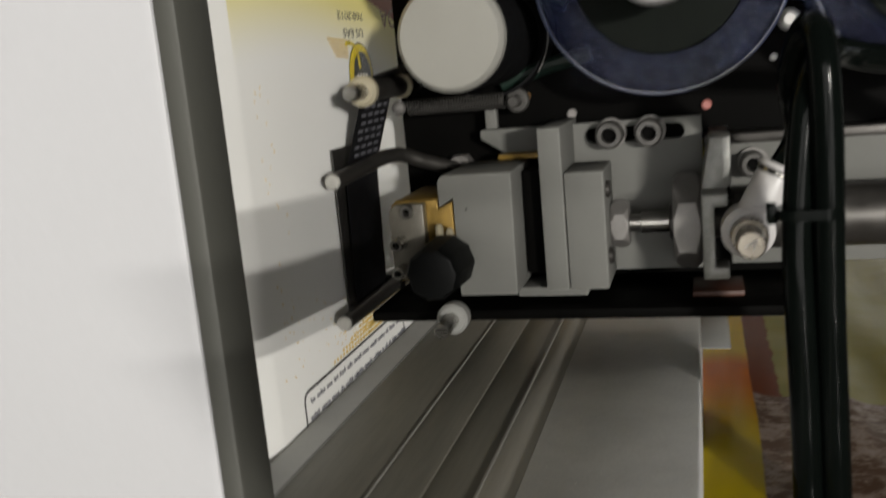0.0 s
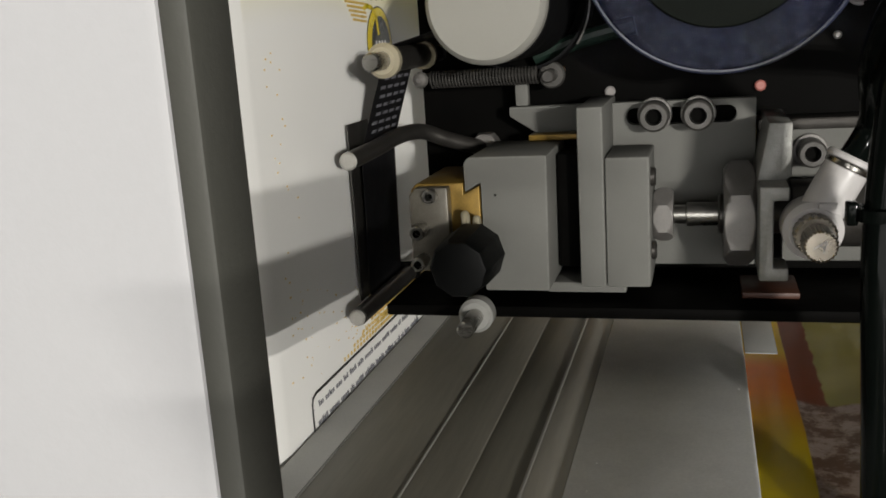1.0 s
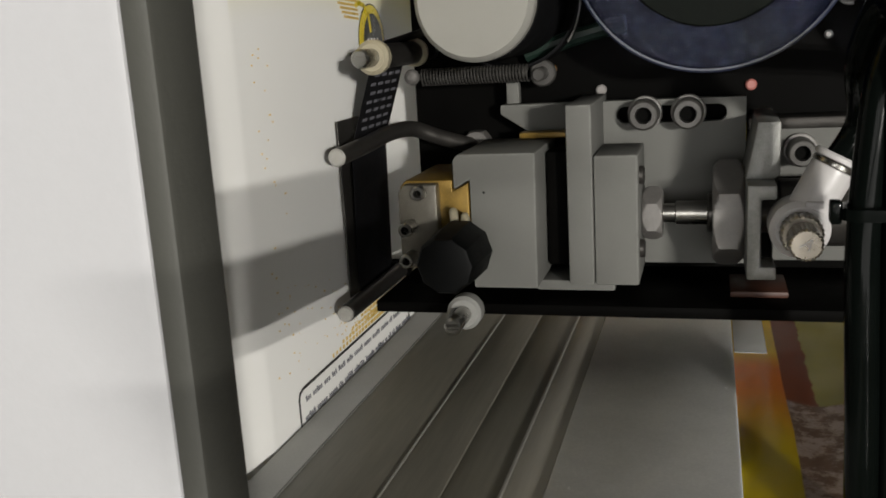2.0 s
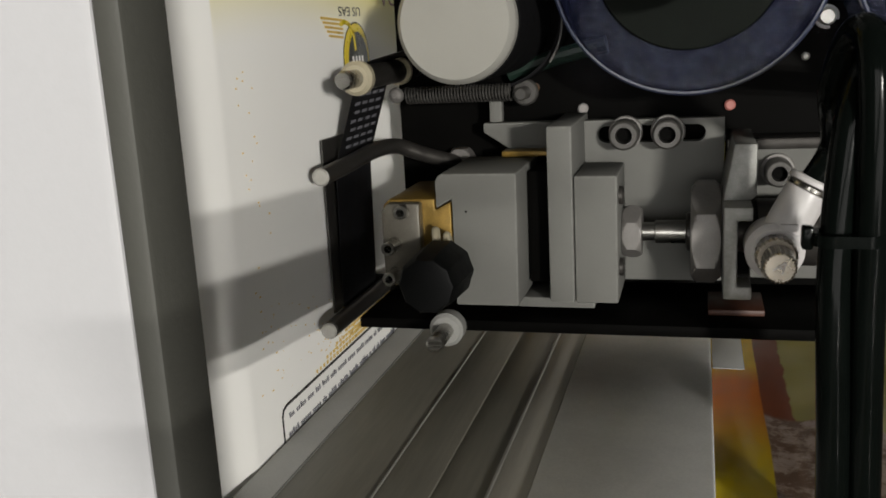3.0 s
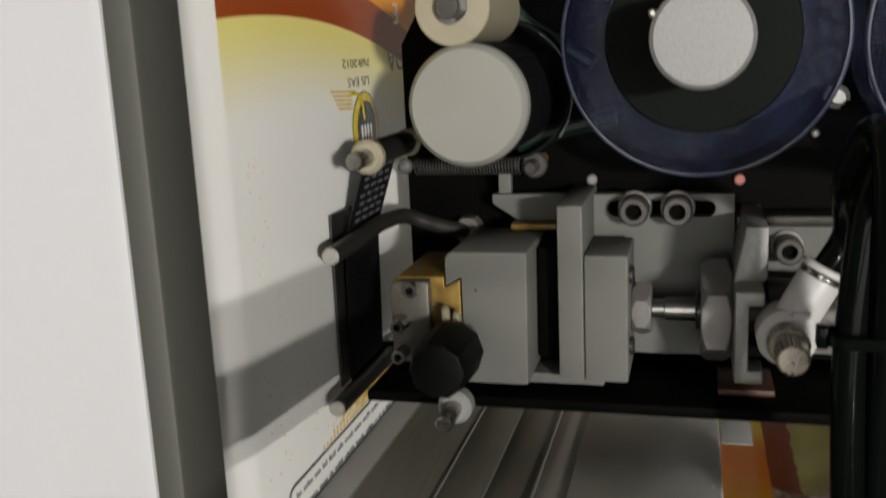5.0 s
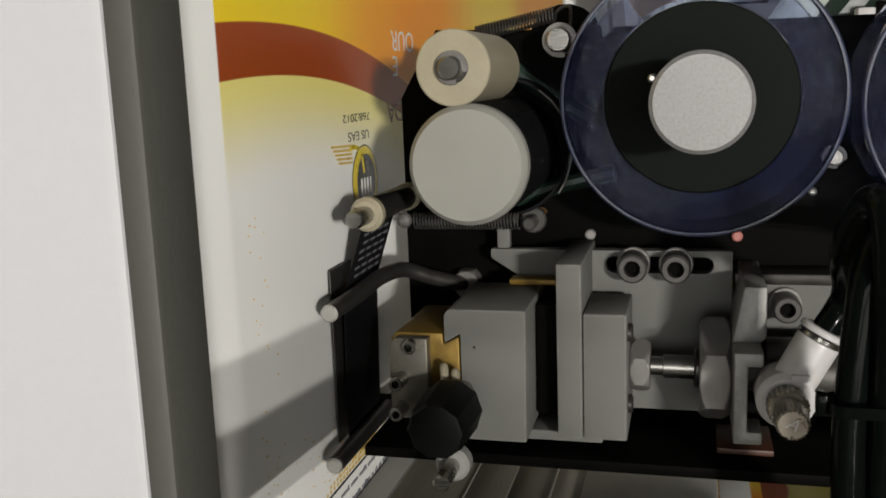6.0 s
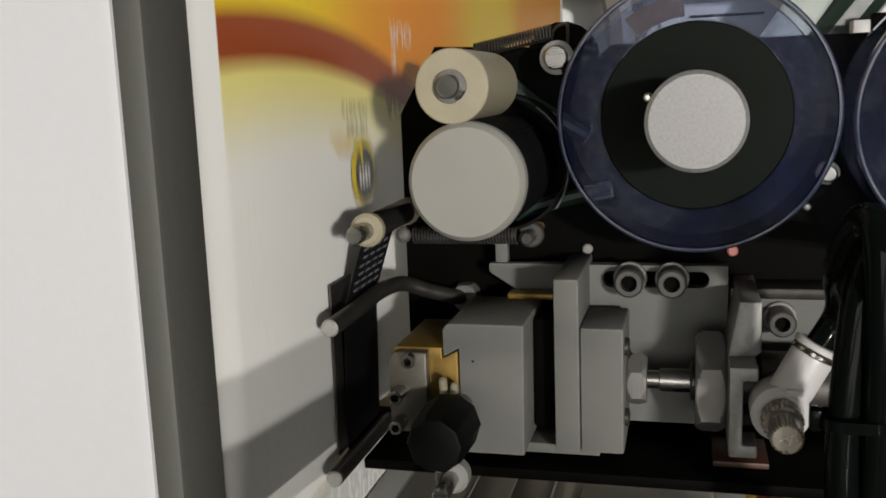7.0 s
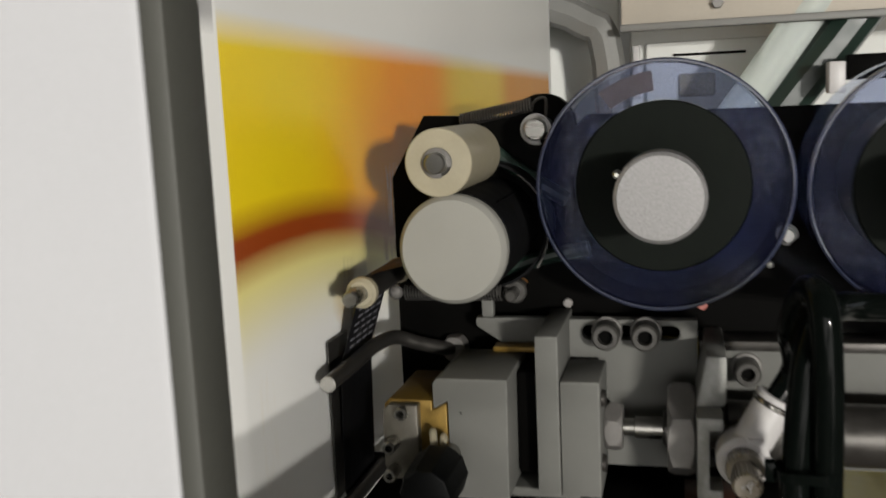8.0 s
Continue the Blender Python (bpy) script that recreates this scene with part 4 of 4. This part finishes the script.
    kn = part("valve_knob", turned([(0.2128, 0.0030), (0.2132, 0.0034), (0.2186, 0.0035), (0.2191, 0.0031)], (c.x, 0, c.z), "y", 48, 24, 0.0003), NICKEL, e, "knurled nickel adjusting knob")
    for k, (x0, z0, x1, z1) in enumerate(((-0.0014, -0.0004, 0.0010, 0.0012), (0.0010, 0.0012, 0.0004, -0.0012), (-0.0002, 0.0003, 0.0007, -0.0003))):
        v = Vector((x1 - x0, 0, z1 - z0))
        bm = bmesh.new()
        bmesh.ops.create_cube(bm, size=1, matrix=Matrix.Translation((c.x + (x0 + x1) / 2, 0.21278, c.z + (z0 + z1) / 2)) @ Matrix.Rotation(-math.atan2(v.z, v.x), 4, "Y") @ Matrix.Diagonal((v.length, 0.0001, 0.0003, 1)))
        part("arrow_stroke", bm, WHITE_PLASTIC, kn)
    end = c + ax * 0.0150
    return end, ax


def hoses(end, ax):
    a = thing("air_hose", "glossy black air hose looped out of the elbow fitting", "hose")
    part("tube", hose([end, end + ax * 0.010, (0.0186, 0.2175, 1.1890), (0.0201, 0.2095, 1.1985), (0.0216, 0.2040, 1.2005), (0.0228, 0.2005, 1.1960), (0.0236, 0.1995, 1.178), (0.0237, 0.1995, 1.146), (0.0242, 0.1985, 1.117), (0.0250, 0.195, 1.06), (0.026, 0.19, 1.00), (0.03, 0.19, 0.9)], 0.0031, 20), TUBE_BLACK, a)
    b = thing("air_hose", "glossy black air hose hanging beside the first", "hose")
    part("tube", hose([(0.075, 0.245, 1.170), (0.050, 0.236, 1.188), (0.0330, 0.222, 1.1935), (0.0245, 0.2085, 1.1950), (0.0206, 0.2040, 1.1880), (0.0190, 0.2025, 1.177), (0.0178, 0.2012, 1.160), (0.0178, 0.2000, 1.146), (0.0186, 0.1985, 1.117), (0.0190, 0.195, 1.06), (0.0195, 0.19, 1.00), (0.024, 0.19, 0.9)], 0.0031, 20), TUBE_BLACK, b)
    tie = thing("cable_tie", "black nylon cable tie round two air hoses", "cable tie")
    bm = prism(rounded(0.0134, 0.0264, 0.1958, 0.2052, 0.0037), 1.1626, 1.1648, 0)
    bm.transform(Matrix(((1, 0, 0, 0), (0, 0, 1, 0), (0, 1, 0, 0), (0, 0, 0, 1))))
    part("strap", bm, TUBE_BLACK, tie)
    part("latch", block(0.0118, 0.0138, 0.1990, 0.2025, 1.1616, 1.1658, 0.0004), TUBE_BLACK, tie)


def shade_sheet():
    """An unseen metal sheet added off the machine's front corner, edge-on to the lamp, to shade a band of the film."""
    ob = thing("shade_sheet", "unseen grey metal sheet added to shade the film, on a bent ceiling rod", "guard")
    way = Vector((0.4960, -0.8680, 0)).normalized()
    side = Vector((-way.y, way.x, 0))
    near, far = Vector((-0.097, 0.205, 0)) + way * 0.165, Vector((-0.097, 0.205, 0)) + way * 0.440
    near.z, far.z = SHADE_Z
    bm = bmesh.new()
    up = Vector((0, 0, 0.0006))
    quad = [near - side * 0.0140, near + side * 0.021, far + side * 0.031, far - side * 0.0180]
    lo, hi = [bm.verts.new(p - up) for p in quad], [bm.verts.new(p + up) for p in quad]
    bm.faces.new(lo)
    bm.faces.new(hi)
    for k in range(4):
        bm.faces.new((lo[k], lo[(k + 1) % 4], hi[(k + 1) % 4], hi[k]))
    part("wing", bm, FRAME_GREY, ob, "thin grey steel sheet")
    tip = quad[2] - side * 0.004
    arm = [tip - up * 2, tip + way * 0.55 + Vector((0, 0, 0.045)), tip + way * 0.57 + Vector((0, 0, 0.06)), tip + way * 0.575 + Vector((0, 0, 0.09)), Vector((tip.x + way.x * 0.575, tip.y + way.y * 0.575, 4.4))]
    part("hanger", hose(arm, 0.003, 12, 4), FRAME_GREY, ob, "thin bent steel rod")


# ---- behind the printer ----
def background():
    back = thing("rear_panel", "off-white painted rear panel of the packing machine", "panel")
    part("sheet", block(-0.80, -0.052, 0.780, 0.790, 0.0, 1.90, 0.002), HOUSING, back)
    beam = thing("frame_beam", "beige painted steel cross beam of the packing machine", "beam")
    part("bar", block(-0.045, 0.90, 0.690, 0.720, 1.2880, 1.345, 0.002), FRAME_BEIGE, beam)
    part("flange", block(-0.045, 0.90, 0.680, 0.6895, 1.2860, 1.291, 0.001), FRAME_GREY, beam)
    for x in (0.02, 0.11, 0.20):
        part("bolt", rod((x, 0.684, 1.302), 0.004, 0, 0.006, "y", 6, 0.0005), STEEL_NUT, beam)
    brace = thing("frame_brace", "grey steel brace that runs into a post", "brace")
    part("bar", hose([(-0.19, 0.715, 1.362), (-0.115, 0.715, 1.316), (-0.074, 0.715, 1.298), (-0.056, 0.715, 1.268), (-0.050, 0.715, 1.10)], 0.012, 8, 4), FRAME_GREY, brace)
    box = thing("control_housing", "white painted housing with a recessed door", "housing")
    part("body", block(-0.045, 0.90, 0.80, 0.95, 0.0, 1.325, 0.004), HOUSING, box)
    part("door", block(-0.032, 0.070, 0.792, 0.799, 1.02, 1.284, 0.003), HOUSING, box)
    part("vent_slot", block(-0.010, 0.045, 0.789, 0.7915, 1.272, 1.274, 0.0005), BLACK, box)
    part("latch", block(-0.0415, -0.036, 0.780, 0.7915, 1.240, 1.282, 0.001), WHITE_PLASTIC, box)
    part("label_plate", block(-0.006, 0.022, 0.788, 0.7915, 1.240, 1.258, 0.002), NYLON, box, "cream label plate")
    web = thing("wrapped_rail", "clear film wound round a diagonal white rail", "rail")
    part("wrap", hose([(-0.03, 0.70, 1.14), (0.036, 0.70, 1.231), (0.065, 0.70, 1.272), (0.125, 0.70, 1.36)], 0.013, 12, 4), WRAP, web)
    part("rail", hose([(-0.02, 0.714, 1.14), (0.046, 0.714, 1.231), (0.075, 0.714, 1.272), (0.135, 0.714, 1.36)], 0.006, 12, 4), HOUSING, web)
    dark = thing("diagonal_bar", "dark green painted diagonal bar behind the spools", "bar")
    part("bar", hose([(0.0, 0.705, 1.14), (0.062, 0.705, 1.226), (0.098, 0.705, 1.272), (0.16, 0.705, 1.355)], 0.015, 10, 4), GREEN_DARK, dark)
    guide = thing("side_guide", "white guide block with a dark slot beside the bar", "guide")
    part("body", block(0.087, 0.097, 0.655, 0.67, 1.238, 1.258, 0.001), WHITE_PLASTIC, guide)
    part("slot", block(0.0985, 0.140, 0.66, 0.67, 1.246, 1.262, 0.001), BLACK, guide)


bed()
FILM_OB = printed_film()
printer_frame()
rollers()
guide_pins()
ribbon()
spool(-0.0090, 1.2185, "ribbon spool with clear blue flange and sparkling silver hub", True)
spool(0.0560, 1.2170, "second ribbon spool with clear blue flange")
HEAD = carriage()
COILS = return_spring()
hoses(*cylinder())
shade_sheet()
background()


def motions():
    # the head strikes the film once
    stroke = [(0.0, 0.0), (3.5, 0.0), (3.58, -0.0135), (3.6, -0.0138), (3.92, -0.0138), (4.0, -0.0003), (4.1, 0.0), (8.0, 0.0)]
    walk(HEAD, [(t, pose(d, 0, 0)) for t, d in stroke])
    for i, ob in enumerate(COILS):
        walk(ob, [(t, pose(d * i / (len(COILS) - 1), 0, 0)) for t, d in stroke])
    # the film stands, then runs upwards
    rise = [(0.0, 0.0), (6.93, 0.0), (7.0, 0.0065), (7.1, 0.050), (7.2, 0.081), (7.3, 0.118), (7.4, 0.147), (7.5, 0.182), (7.6, 0.217), (7.7, 0.252), (7.8, 0.289), (7.9, 0.314), (8.0, 0.355)]
    walk(FILM_OB, [(t, pose(-0.097, 0, 1.207 + d)) for t, d in rise])


motions()
